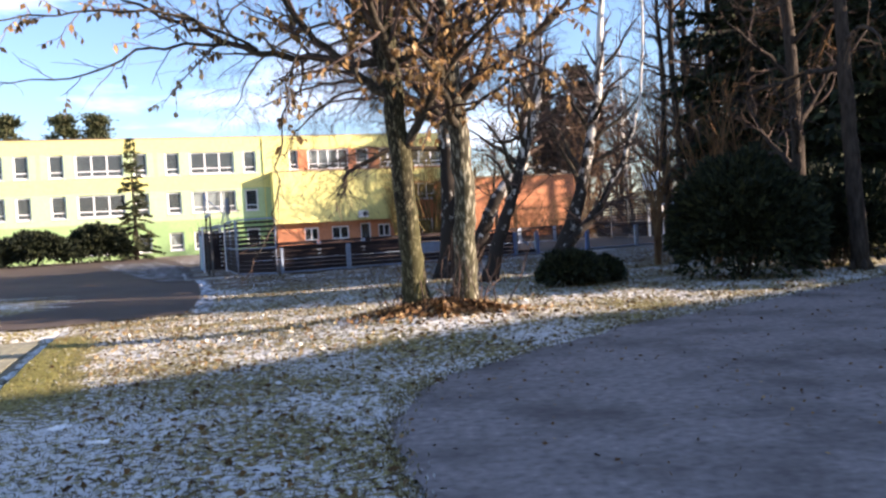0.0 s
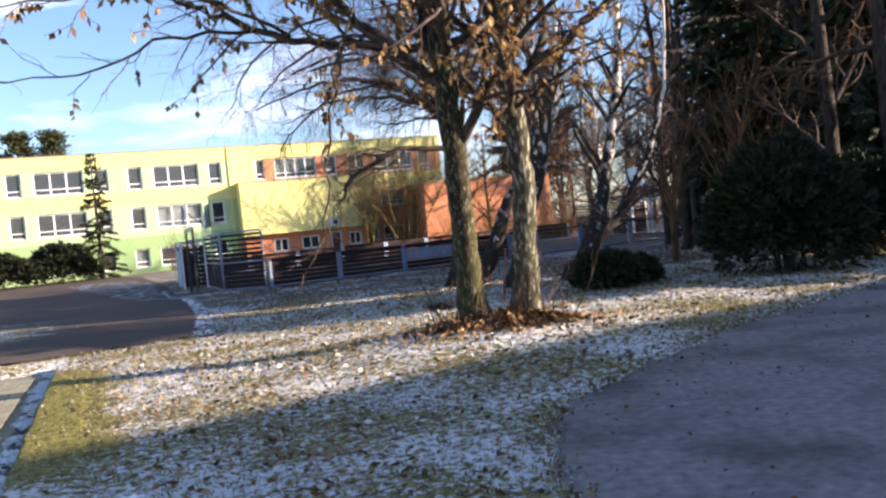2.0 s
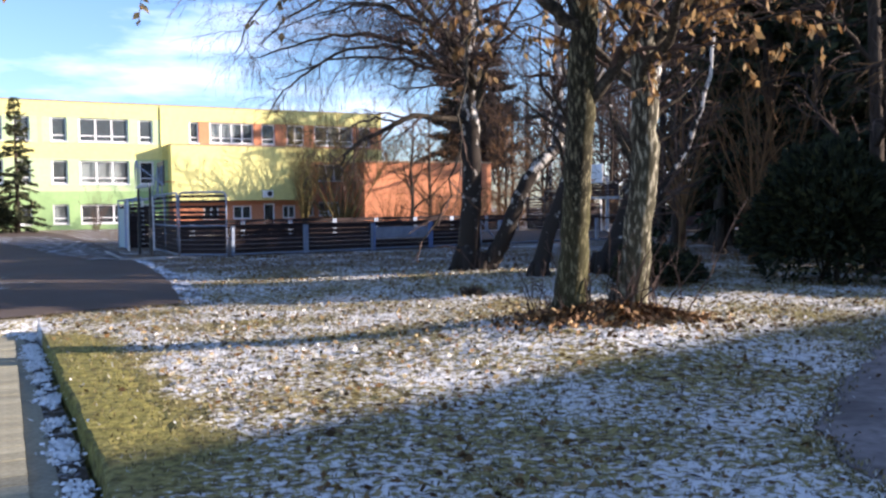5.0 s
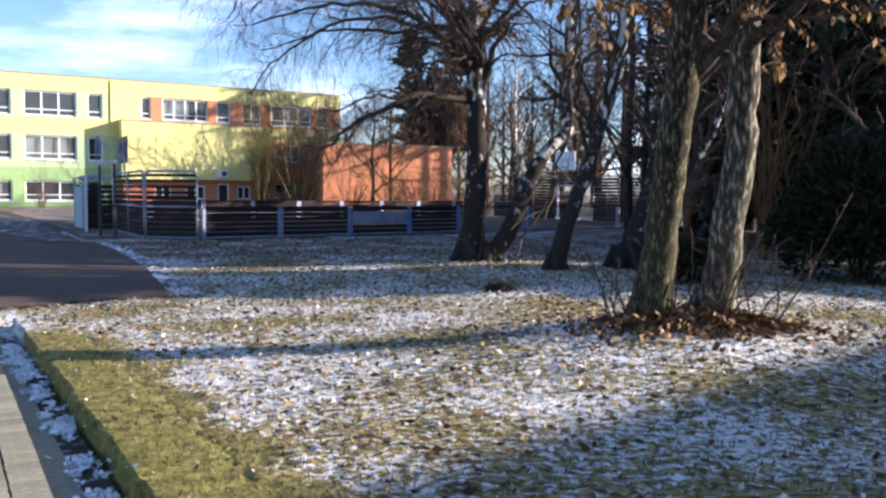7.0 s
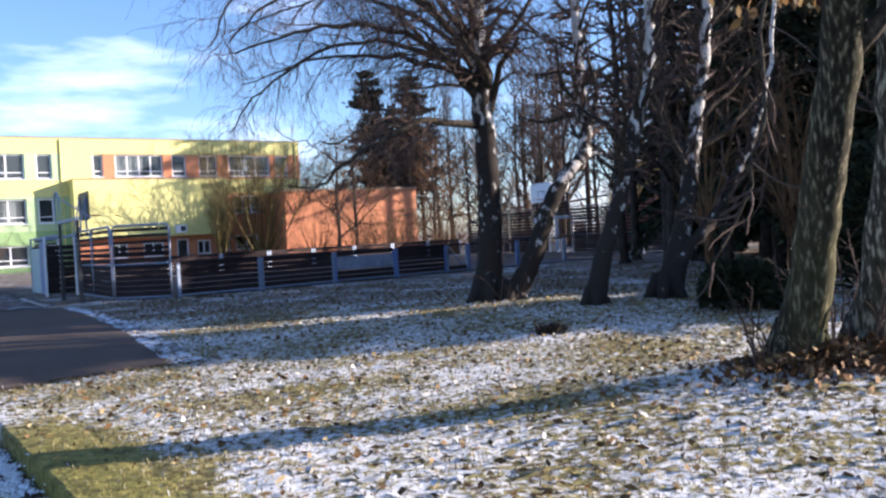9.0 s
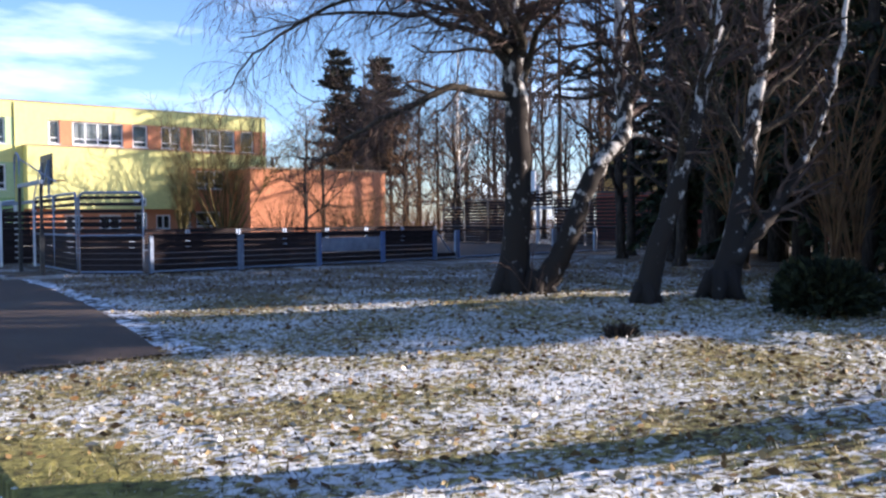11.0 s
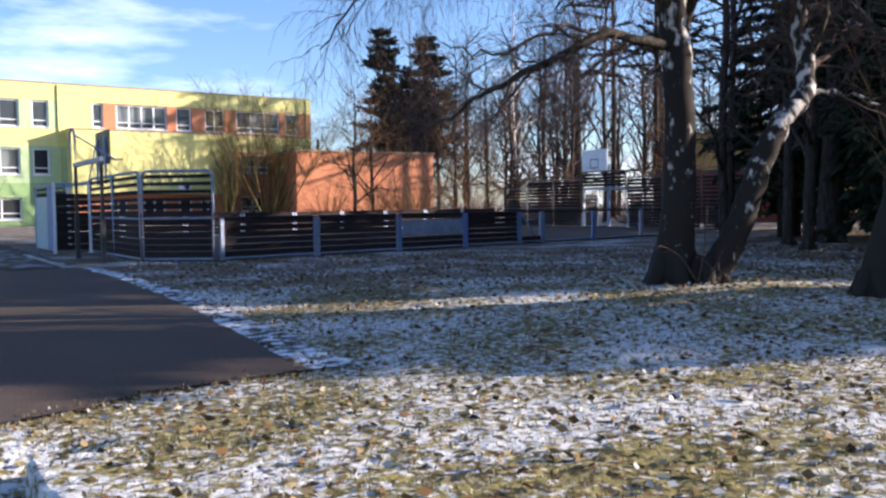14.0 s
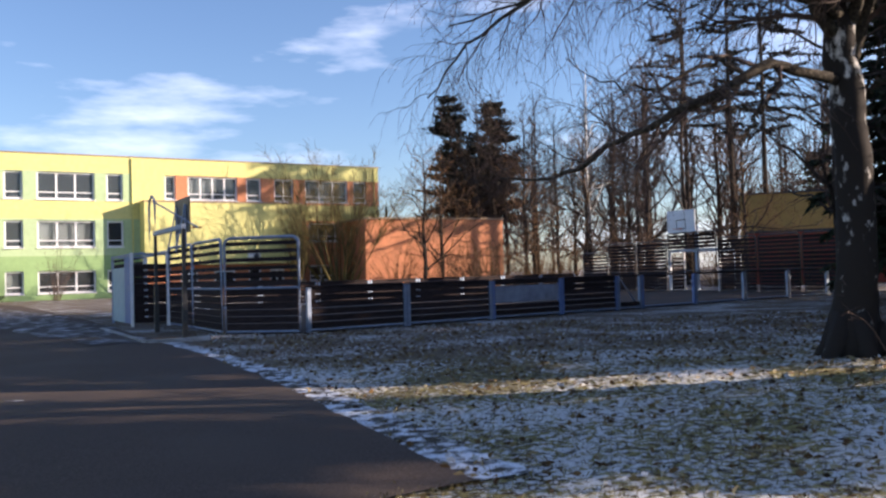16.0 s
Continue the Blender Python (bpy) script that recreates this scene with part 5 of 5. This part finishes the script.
stem_bush(foot(-6.3, 87.3), "bare yellowish shrub before the school", 8.0, 2.7, 22, 82, OLIVETWIG)
stem_bush(foot(-23.3, 79.0), "small bare shrub near the school wall", 4.6, 2.0, 12, 83, TWIG)
for i, (x, y) in enumerate(((6.9, 23.2), (8.2, 24.0), (5.6, 24.5))):
    stem_bush(foot(x, y), "tall thin bare saplings hung with dry twigs", 6.0, 1.0, 8, 84 + i, REDTWIG, "sapling")

# bare trees beyond the court
grove = []
for i, (x, y, h) in enumerate(((3.2, 79.0, 10.5), (14.6, 91.5, 16.2), (23.0, 91.5, 18.8))):
    grove.append(bare_tree(foot(x, y), "leafless tree beyond the court", [(0, 0, 0), (0.1, 0, h * 0.2), (0, 0.1, h * 0.45), (0.2, 0, h * 0.7), (0.1, 0, h)], [0.2, 0.15, 0.12, 0.08, 0.02], 91 + i, DARKBARK, limb_count=19, limb_f0=0.16, limb_len=h * 0.46, limb_angle=0.95, lift=0.03, branch=2.3, branch_len=2.1, twig=3.6, twig_len=1.2, twig_bark=REDTWIG if i == 0 else TWIG, sides=8, stout=2.4))
for i, (x, y, turn) in enumerate(((5.2, 82.0, 2.0), (12.8, 96.0, 3.0), (17.3, 96.5, 1.4), (13.0, 70.0, 4.1), (24.2, 88.0, 5.2), (18.6, 66.5, 0.8), (12.2, 82.0, 2.8), (20.5, 77.0, 3.6), (11.0, 95.0, 0.3), (26.5, 73.0, 1.9), (18.0, 92.0, 2.2), (25.5, 91.0, 0.2))):
    copy_thing(grove[i % 3], turned(x, y, turn))
bare_tree(foot(13.4, 70.5), "slim white birch beyond the court", [(0, 0, 0), (0.1, 0, 4), (0, 0.1, 8), (0.1, 0, 15)], [0.2, 0.16, 0.13, 0.03], 97, BIRCH, limb_count=14, limb_f0=0.35, limb_len=3.5, branch=1.4, branch_len=1.6, twig=2.2, twig_len=0.9, twig_lift=-0.15, sides=8)
# the dark stem at the wood's edge
bare_tree(foot(10.8, 33.5), "dark bare trunk at the wood's edge", [(0, 0, 0), (0.1, 0, 3), (0.2, 0, 6), (0.2, 0, 11)], [0.42, 0.3, 0.24, 0.05], 98, DARKBARK, limb_count=10, limb_f0=0.4, limb_len=3, sides=9)
# slender bare trees along the wood's edge
edge_tree = bare_tree(foot(7.7, 30.3), "slender dark bare tree at the wood's edge", [(0, 0, 0), (0.1, 0, 3), (0, 0.1, 7), (0.15, 0, 10), (0.1, 0, 14)], [0.17, 0.14, 0.11, 0.07, 0.02], 101, DARKBARK, limb_count=18, limb_f0=0.16, limb_len=3.4, limb_angle=0.9, lift=0.03, branch=2.6, branch_len=1.5, twig=3.4, twig_len=0.9, sides=8, stout=1.6)
for i, (x, y) in enumerate(((8.8, 32.6), (8.6, 35.5), (10.0, 37.5), (8.4, 28.4))):
    copy_thing(edge_tree, turned(x, y, 1.1 + i * 1.6))
hanging = bare_tree(foot(9.7, 25.3), "bare tree with long hanging brown twigs before the spruces", [(0, 0, 0), (0.1, 0, 3), (0.15, 0.1, 6), (0.2, 0, 9), (0.3, 0, 12)], [0.2, 0.16, 0.13, 0.09, 0.03], 103, DARKBARK, limb_count=16, limb_f0=0.35, limb_len=2.6, limb_angle=1.1, lift=-0.03, branch=3.0, branch_len=1.2, twig=4.5, twig_len=1.2, twig_lift=-0.45, fine=3.0, fine_len=0.7, fine_lift=-0.4, twig_bark=REDTWIG, sides=8)
copy_thing(hanging, turned(8.6, 18.6, 2.2))
copy_thing(edge_tree, turned(7.7, 19.6, 0.5))
# woods closing the distance, thin in the twigs for their size
far_wood = conifer(foot(70.0, 130.0), "dark pine in the far wood", 18.0, 4.8, 66, PINE, 3.0, 0.1, "pine", 14, 0.05, 1.2, 1.3, 0.5)
far_bare = bare_tree(foot(62.0, 118.0), "leafless tree in the far wood", [(0, 0, 0), (0.1, 0, 3), (0, 0.1, 7), (0.2, 0, 11), (0.1, 0, 16)], [0.24, 0.2, 0.16, 0.1, 0.03], 99, DARKBARK, limb_count=20, limb_f0=0.14, limb_len=6.5, limb_angle=0.75, lift=0.07, branch=1.5, branch_len=2.4, twig=1.8, twig_len=1.5, sides=7, stout=4.5)
for i in range(30):
    a = radians(-62 + i * 5.0 + (i * 37 % 10) * 0.25)
    d = 120 + (i * 53 % 30)
    x, y = math.sin(a) * d, math.cos(a) * d + 12
    if -52 < x < 30:
        y += 26
    if y < 60 and x > 0:
        continue
    copy_thing(far_bare if -10 < x < 90 or i % 3 == 0 else far_wood, turned(x, y, i))
for i, (x, y) in enumerate(((14, 96), (21, 92), (27, 97), (19, 104), (33, 95), (40, 90), (25, 108), (45, 98))):
    copy_thing(far_bare, turned(x, y, i * 1.7))


for i, (x, y, size) in enumerate(((27, 101, 1.3), (32, 104, 1.45), (37, 97, 1.3), (42, 103, 1.5), (47, 94, 1.35), (52, 101, 1.5), (57, 92, 1.4), (35, 110, 1.6), (46, 111, 1.6))):
    copy_thing(far_bare, turned(x, y, i * 1.1) @ Matrix.Scale(size, 4))


# ---- paving beside the lawn ----
HEAPLEAF = island_material("heaped_leaf", [(0.0, (0.04, 0.022, 0.012)), (0.5, (0.12, 0.06, 0.025)), (0.85, (0.24, 0.14, 0.06)), (1.0, (0.38, 0.26, 0.13))])
EDGEGRASS = island_material("edge_grass_blade", [(0.0, (0.05, 0.04, 0.02)), (0.5, (0.13, 0.105, 0.05)), (0.8, (0.24, 0.2, 0.1)), (1.0, (0.6, 0.62, 0.63))])
PAVE_WAY = Vector((-0.347, 0.938, 0))
PAVE_OUT = Vector((-0.938, -0.347, 0))
EDGE = Vector((-5.97, 12.07, 0))  # a point on the lawn's edge


def pave_point(along_m, out_m):
    p = EDGE + PAVE_WAY * along_m + PAVE_OUT * out_m
    return p.x, p.y


strip = flat_area("soil_strip", wobble([pave_point(-14, 0.1), pave_point(4.3, 0.1), pave_point(4.3, 0.35), pave_point(-14, 0.42)], 0.01, 0.3, 8), 0.0, SOIL, "dark bare soil strip edged with frozen snow", "soil")
bed = flat_area("pavement_bed", [pave_point(-14, 0.3), pave_point(4.2, 0.25), pave_point(4.2, 3.1), pave_point(-14, 3.1)], 0.006, SLAB, "weathered concrete paving", "pavement")

FRINGE = [(-5.9, 18.35), (-6.3, 20.3), (-7.3, 24.2), (-8.9, 29.0), (-9.8, 31.7), (-9.2, 31.0), (-8.5, 29.0), (-6.85, 24.1), (-5.8, 20.2), (-5.45, 18.5)]
VERGE = ramp_material("crusted_snow", [(0.4, (0.07, 0.06, 0.045)), (0.48, (0.3, 0.3, 0.3)), (0.56, (0.72, 0.75, 0.8))], scale=6, detail=9, rough=0.9, bump=0.8, bump_distance=0.04)
snow_edge = flat_area("snow_verge", wobble(FRINGE, 0.06, 0.18, 21), 0.014, VERGE, "thin crusted snow along the asphalt edge", "snow")

FROST = [(-9.6, 30.9), (-12.0, 38.0), (-15.3, 47.0), (-21.0, 60.0), (-25.0, 60.0), (-18.6, 46.0), (-14.2, 37.4), (-10.7, 30.3)]
FROSTED = ramp_material("patchy_frost", [(0.5, (0.07, 0.058, 0.05)), (0.58, (0.22, 0.22, 0.23)), (0.7, (0.6, 0.62, 0.66))], scale=2.2, detail=9, rough=0.9, bump=0.4, bump_distance=0.02)
flat_area("frost_patch", wobble(FROST, 0.25, 0.5, 23), 0.046, FROSTED, "crusted frost on the asphalt beside the court end", "snow")

# the lawn's cut edge above the sunken strip
xs = np.arange(-14.0, 4.45, 0.06)
outs = np.array([-0.6, -0.5, -0.4, -0.3, -0.2, -0.1, -0.03, 0.03, 0.055, 0.062, 0.066])
drops = np.array([-0.03, 0.0, 0.012, 0.014, 0.014, 0.014, 0.014, 0.012, 0.0, -0.1, -0.26])
turf_edge = Build()
v = []
for s in xs:
    for k, o in enumerate(outs):
        x, y = pave_point(s, o + (0.02 * noise.noise((s * 2.2, 0.5, 1.0)) + 0.012 * noise.noise((s * 9.0, 0.5, 5.0)) if o > 0 else 0.0))
        z = height(x, y) + 0.14 * sunk(x, y, 0.05, 0.03) + drops[k]
        v.append((x, y, z + 0.012 * noise.noise((x * 11, y * 11, 3.1))))
i = np.arange(len(xs) - 1)[:, None] * len(outs) + np.arange(len(outs) - 1)[None, :]
turf_edge.add(v, np.stack([i, i + 1, i + len(outs) + 1, i + len(outs)], axis=-1).reshape(-1, 4))
tagged(part("lawn_edge", turf_edge, TURF), "cut turf edge above the soil strip", "lawn", kind="structure")

# ---- litter and grass ----
def on_lawn(x, y):
    p = Vector((x, y, 0)) - EDGE
    return p.dot(PAVE_OUT) < -0.02 and not in_poly(x, y, LANE) and not in_poly(x, y, YARD)


def scatter(seed, count, x0, x1, y0, y1, dense):
    rng = np.random.RandomState(seed)
    out = []
    for x, y, u in zip(rng.uniform(x0, x1, count), y0 + (y1 - y0) * rng.uniform(0, 1, count) ** 1.25, rng.uniform(0, 1, count)):
        if u < dense(x, y) and on_lawn(x, y):
            out.append((x, y, height(x, y)))
    return np.array(out), rng


def patch(x, y):
    return 0.5 + 0.9 * noise.noise((x * 0.8, y * 0.8, 7.0))


ps, rng = scatter(5, 60000, -8.5, 9.0, 2.5, 33.0, lambda x, y: (0.25 + 0.6 * patch(x, y)) * (0.05 if -0.938 * x - 0.347 * y > 0.62 and y < 14 else 1.0))
n = len(ps)
ps[:, 2] += rng.uniform(0.0, 0.03, n)
a = rng.uniform(0, 6.283, n)
v, q = kites(ps, np.stack([np.cos(a), np.sin(a), rng.normal(0.03, 0.14, n)], axis=1), rng.uniform(0.035, 0.095, n), rng.uniform(0.012, 0.03, n), rng)
tagged(part("leaf_litter", Build().add(v, q), LITTER), "brown and frosted fallen leaves on the lawn", "leaves", kind="stuff")
ps, rng = scatter(6, 150000, -8.5, 5.0, 2.5, 21.0, lambda x, y: 0.75 - 0.4 * patch(x, y))
n = len(ps)
v, q = kites(ps, rng.normal(0, 0.55, (n, 3)) + np.array((0, 0, 0.75)), rng.uniform(0.02, 0.06, n), rng.uniform(0.003, 0.007, n), rng)
tagged(part("grass", Build().add(v, q), BLADE), "short frosted winter grass blades", "grass", kind="stuff")
# ragged tufts along the lane's edge
rng = np.random.RandomState(33)
ps = []
for (a, c) in list(zip(LANE[:10], LANE[1:11])) + list(zip(YARD[:2], YARD[1:3])):
    for _ in range(int(math.dist(a, c) * 150)):
        f = rng.uniform()
        x, y = a[0] + (c[0] - a[0]) * f + rng.normal(-0.03, 0.07), a[1] + (c[1] - a[1]) * f + rng.normal(0.03, 0.07)
        ps.append((x, y, height(x, y) + 0.01))
ps = np.array(ps)
n = len(ps)
v, q = kites(ps, rng.normal(0, 0.6, (n, 3)) + np.array((0, 0, 0.7)), rng.uniform(0.02, 0.055, n), rng.uniform(0.005, 0.01, n), rng)
tagged(part("edge_grass", Build().add(v, q), EDGEGRASS), "ragged dull grass along the path edge", "grass", kind="stuff")
# grit and leaf crumbs on the lane
rng = np.random.RandomState(35)
ps = []
while len(ps) < 900:
    x, y = rng.uniform(-0.5, 9), rng.uniform(3.5, 16)
    if in_poly(x, y, LANE) and noise.noise((x * 0.9, y * 0.9, 2.0)) > rng.uniform(-0.5, 0.6):
        ps.append((x, y, height(x, y) + 0.008))
ps = np.array(ps)
n = len(ps)
a = rng.uniform(0, 6.283, n)
v, q = kites(ps, np.stack([np.cos(a), np.sin(a), rng.normal(0.1, 0.15, n)], axis=1), rng.uniform(0.015, 0.06, n), rng.uniform(0.006, 0.018, n), rng)
tagged(part("lane_litter", Build().add(v, q), HEAPLEAF), "scattered dark leaf crumbs on the path", "leaves", kind="stuff")
# leaves heaped round the twin stems
rng = np.random.RandomState(9)
n = 4200
r = np.abs(rng.normal(0, 0.42, n)) + 0.1
a = rng.uniform(0, 6.283, n)
ps = np.stack([-0.2 + r * np.cos(a) * 1.25, 12.2 + r * np.sin(a) * 0.8, np.zeros(n)], axis=1)
ps[:, 2] = [height(x, y) + 0.13 * math.exp(-d * d * 2.2) * u for x, y, d, u in zip(ps[:, 0], ps[:, 1], r, rng.uniform(0.2, 1, n))]
v, q = kites(ps, np.stack([np.cos(a * 3), np.sin(a * 5), rng.normal(0.2, 0.5, n)], axis=1), rng.uniform(0.05, 0.11, n), rng.uniform(0.016, 0.036, n), rng)
tagged(part("leaf_heap", Build().add(v, q), HEAPLEAF), "dry brown leaves heaped round the stems", "leaves", kind="stuff")


def shoots(base, label, count, tall, seed, spread=0.3):
    """Thin suckers round a tree's foot."""
    rng = np.random.RandomState(seed)
    t = thing("shoots", Matrix.Translation(base), label, "shoots")
    for _ in range(count):
        a, u = rng.uniform(0, 6.283), rng.uniform(0.3, 1)
        line = stray(rng, (math.cos(a) * spread * u, math.sin(a) * spread * u, -0.03), (math.cos(a) * 0.35, math.sin(a) * 0.35, 1), tall * rng.uniform(0.4, 1), 8, 0.16, 0.0)
        b = Build().tube(line, np.linspace(0.011, 0.004, 9), 5)
        side_shoots(rng, b, [(line, np.linspace(0.011, 0.004, 9))], 5, 0.3, tall * 0.25, 0.6, 0.6, 4, 0.15, 0, 3, 0.003)
        part("shoot", b, TWIG, t)
    return t


shoots(foot(-0.2, 12.3), "thin bare suckers between the twin stems", 16, 1.3, 15, 0.35)
shoots(foot(-0.85, 12.3), "thin bare suckers at the trunk's foot", 8, 0.9, 16, 0.2)
shoots(foot(0.45, 12.35), "thin crooked suckers beside the pale stem", 10, 1.7, 17, 0.25)
shoots(foot(-0.05, 22.15), "bare suckers between the birches", 9, 1.4, 18, 0.3)
tuft = thing("dead_tuft", Matrix.Translation(foot(-0.95, 17.2)), "dark clump of dead grass on the lawn", "tuft")
rng = np.random.RandomState(19)
n = 260
a = rng.uniform(0, 6.283, n)
ps = np.stack([np.cos(a) * rng.uniform(0, 0.2, n), np.sin(a) * rng.uniform(0, 0.18, n), rng.uniform(0.0, 0.1, n)], axis=1)
v, q = kites(ps, np.stack([np.cos(a), np.sin(a), rng.uniform(0.2, 3.0, n)], axis=1), rng.uniform(0.05, 0.15, n), rng.uniform(0.008, 0.02, n), rng)
tagged(part("grass_clump", Build().add(v, q), DARKBARK, tuft), kind="stuff")


def scrap(x, y, turn, w, d):
    """A crumpled scrap of paper."""
    rng = np.random.RandomState(int(abs(x * 100)))
    b = Build()
    k = 6
    v = [((i / k - 0.5) * w, (j / k - 0.5) * d, 0.035 + rng.uniform(-0.012, 0.018)) for j in range(k + 1) for i in range(k + 1)]
    i = np.arange(k)[:, None] * (k + 1) + np.arange(k)[None, :]
    b.add(v, np.stack([i, i + 1, i + k + 2, i + k + 1], axis=-1).reshape(-1, 4))
    ob = part("paper_scrap", b, PAPER, m=Matrix.Translation((x, y, height(x, y))) @ Matrix.Rotation(turn, 4, "Z"))
    return tagged(ob, "crumpled white paper scrap on the grass", "paper", "paper scraps")


scrap(-2.57, 5.98, 0.3, 0.16, 0.12)
scrap(-3.12, 6.55, 0.9, 0.17, 0.1)

# ---- paving slabs ----
slab_mesh = Build().box(0.007, 0.007, -0.03, 0.193, 0.193, 0.014).mesh("slab", SLAB)
rng = random.Random(12)
turn = Matrix.Rotation(math.atan2(PAVE_WAY.y, PAVE_WAY.x), 4, "Z")
pavement = new("pavement_slabs")
tagged(pavement, "worn grey concrete slab pavement", "pavement", kind="structure")
for i in range(50):
    for j in range(6):
        x, y = pave_point(-6.6 + i * 0.2 + 0.1 * (j % 2), 0.42 + j * 0.2 - 0.02 * (i - 20) / 10)
        z = height(x, y) + 0.022 + rng.uniform(-0.004, 0.004)
        m = Matrix.Translation((x, y, z)) @ turn @ Matrix.Rotation(rng.uniform(-0.015, 0.015), 4, "X") @ Matrix.Rotation(rng.uniform(-0.02, 0.02), 4, "Z")
        part("slab", slab_mesh, None, pavement, m=m)
# frozen snow lumps in the soil strip
rng = np.random.RandomState(44)
n = 5200
al = rng.uniform(-7, 4.6, n)
ou = rng.normal(0.2, 0.05, n)
keep = np.array([noise.noise((v * 1.7, 0.3, 4.0)) + 0.7 * noise.noise((v * 6.0, o * 9.0, 2.0)) > -0.05 for v, o in zip(al, ou)])
al, ou = al[keep], ou[keep]
n = len(al)
ps = np.array([(*pave_point(p, o), 0) for p, o in zip(al, ou)])
ps[:, 2] = [height(x, y) + 0.008 for x, y in ps[:, :2]]
a = rng.uniform(0, 6.283, n)
v, q = kites(ps, np.stack([np.cos(a), np.sin(a), rng.uniform(0.05, 0.5, n)], axis=1), rng.uniform(0.02, 0.06, n), rng.uniform(0.008, 0.024, n), rng)
tagged(part("snow_crumbs", Build().add(v, q), PAPER), "frozen snow crumbs along the paving", "snow", kind="stuff")
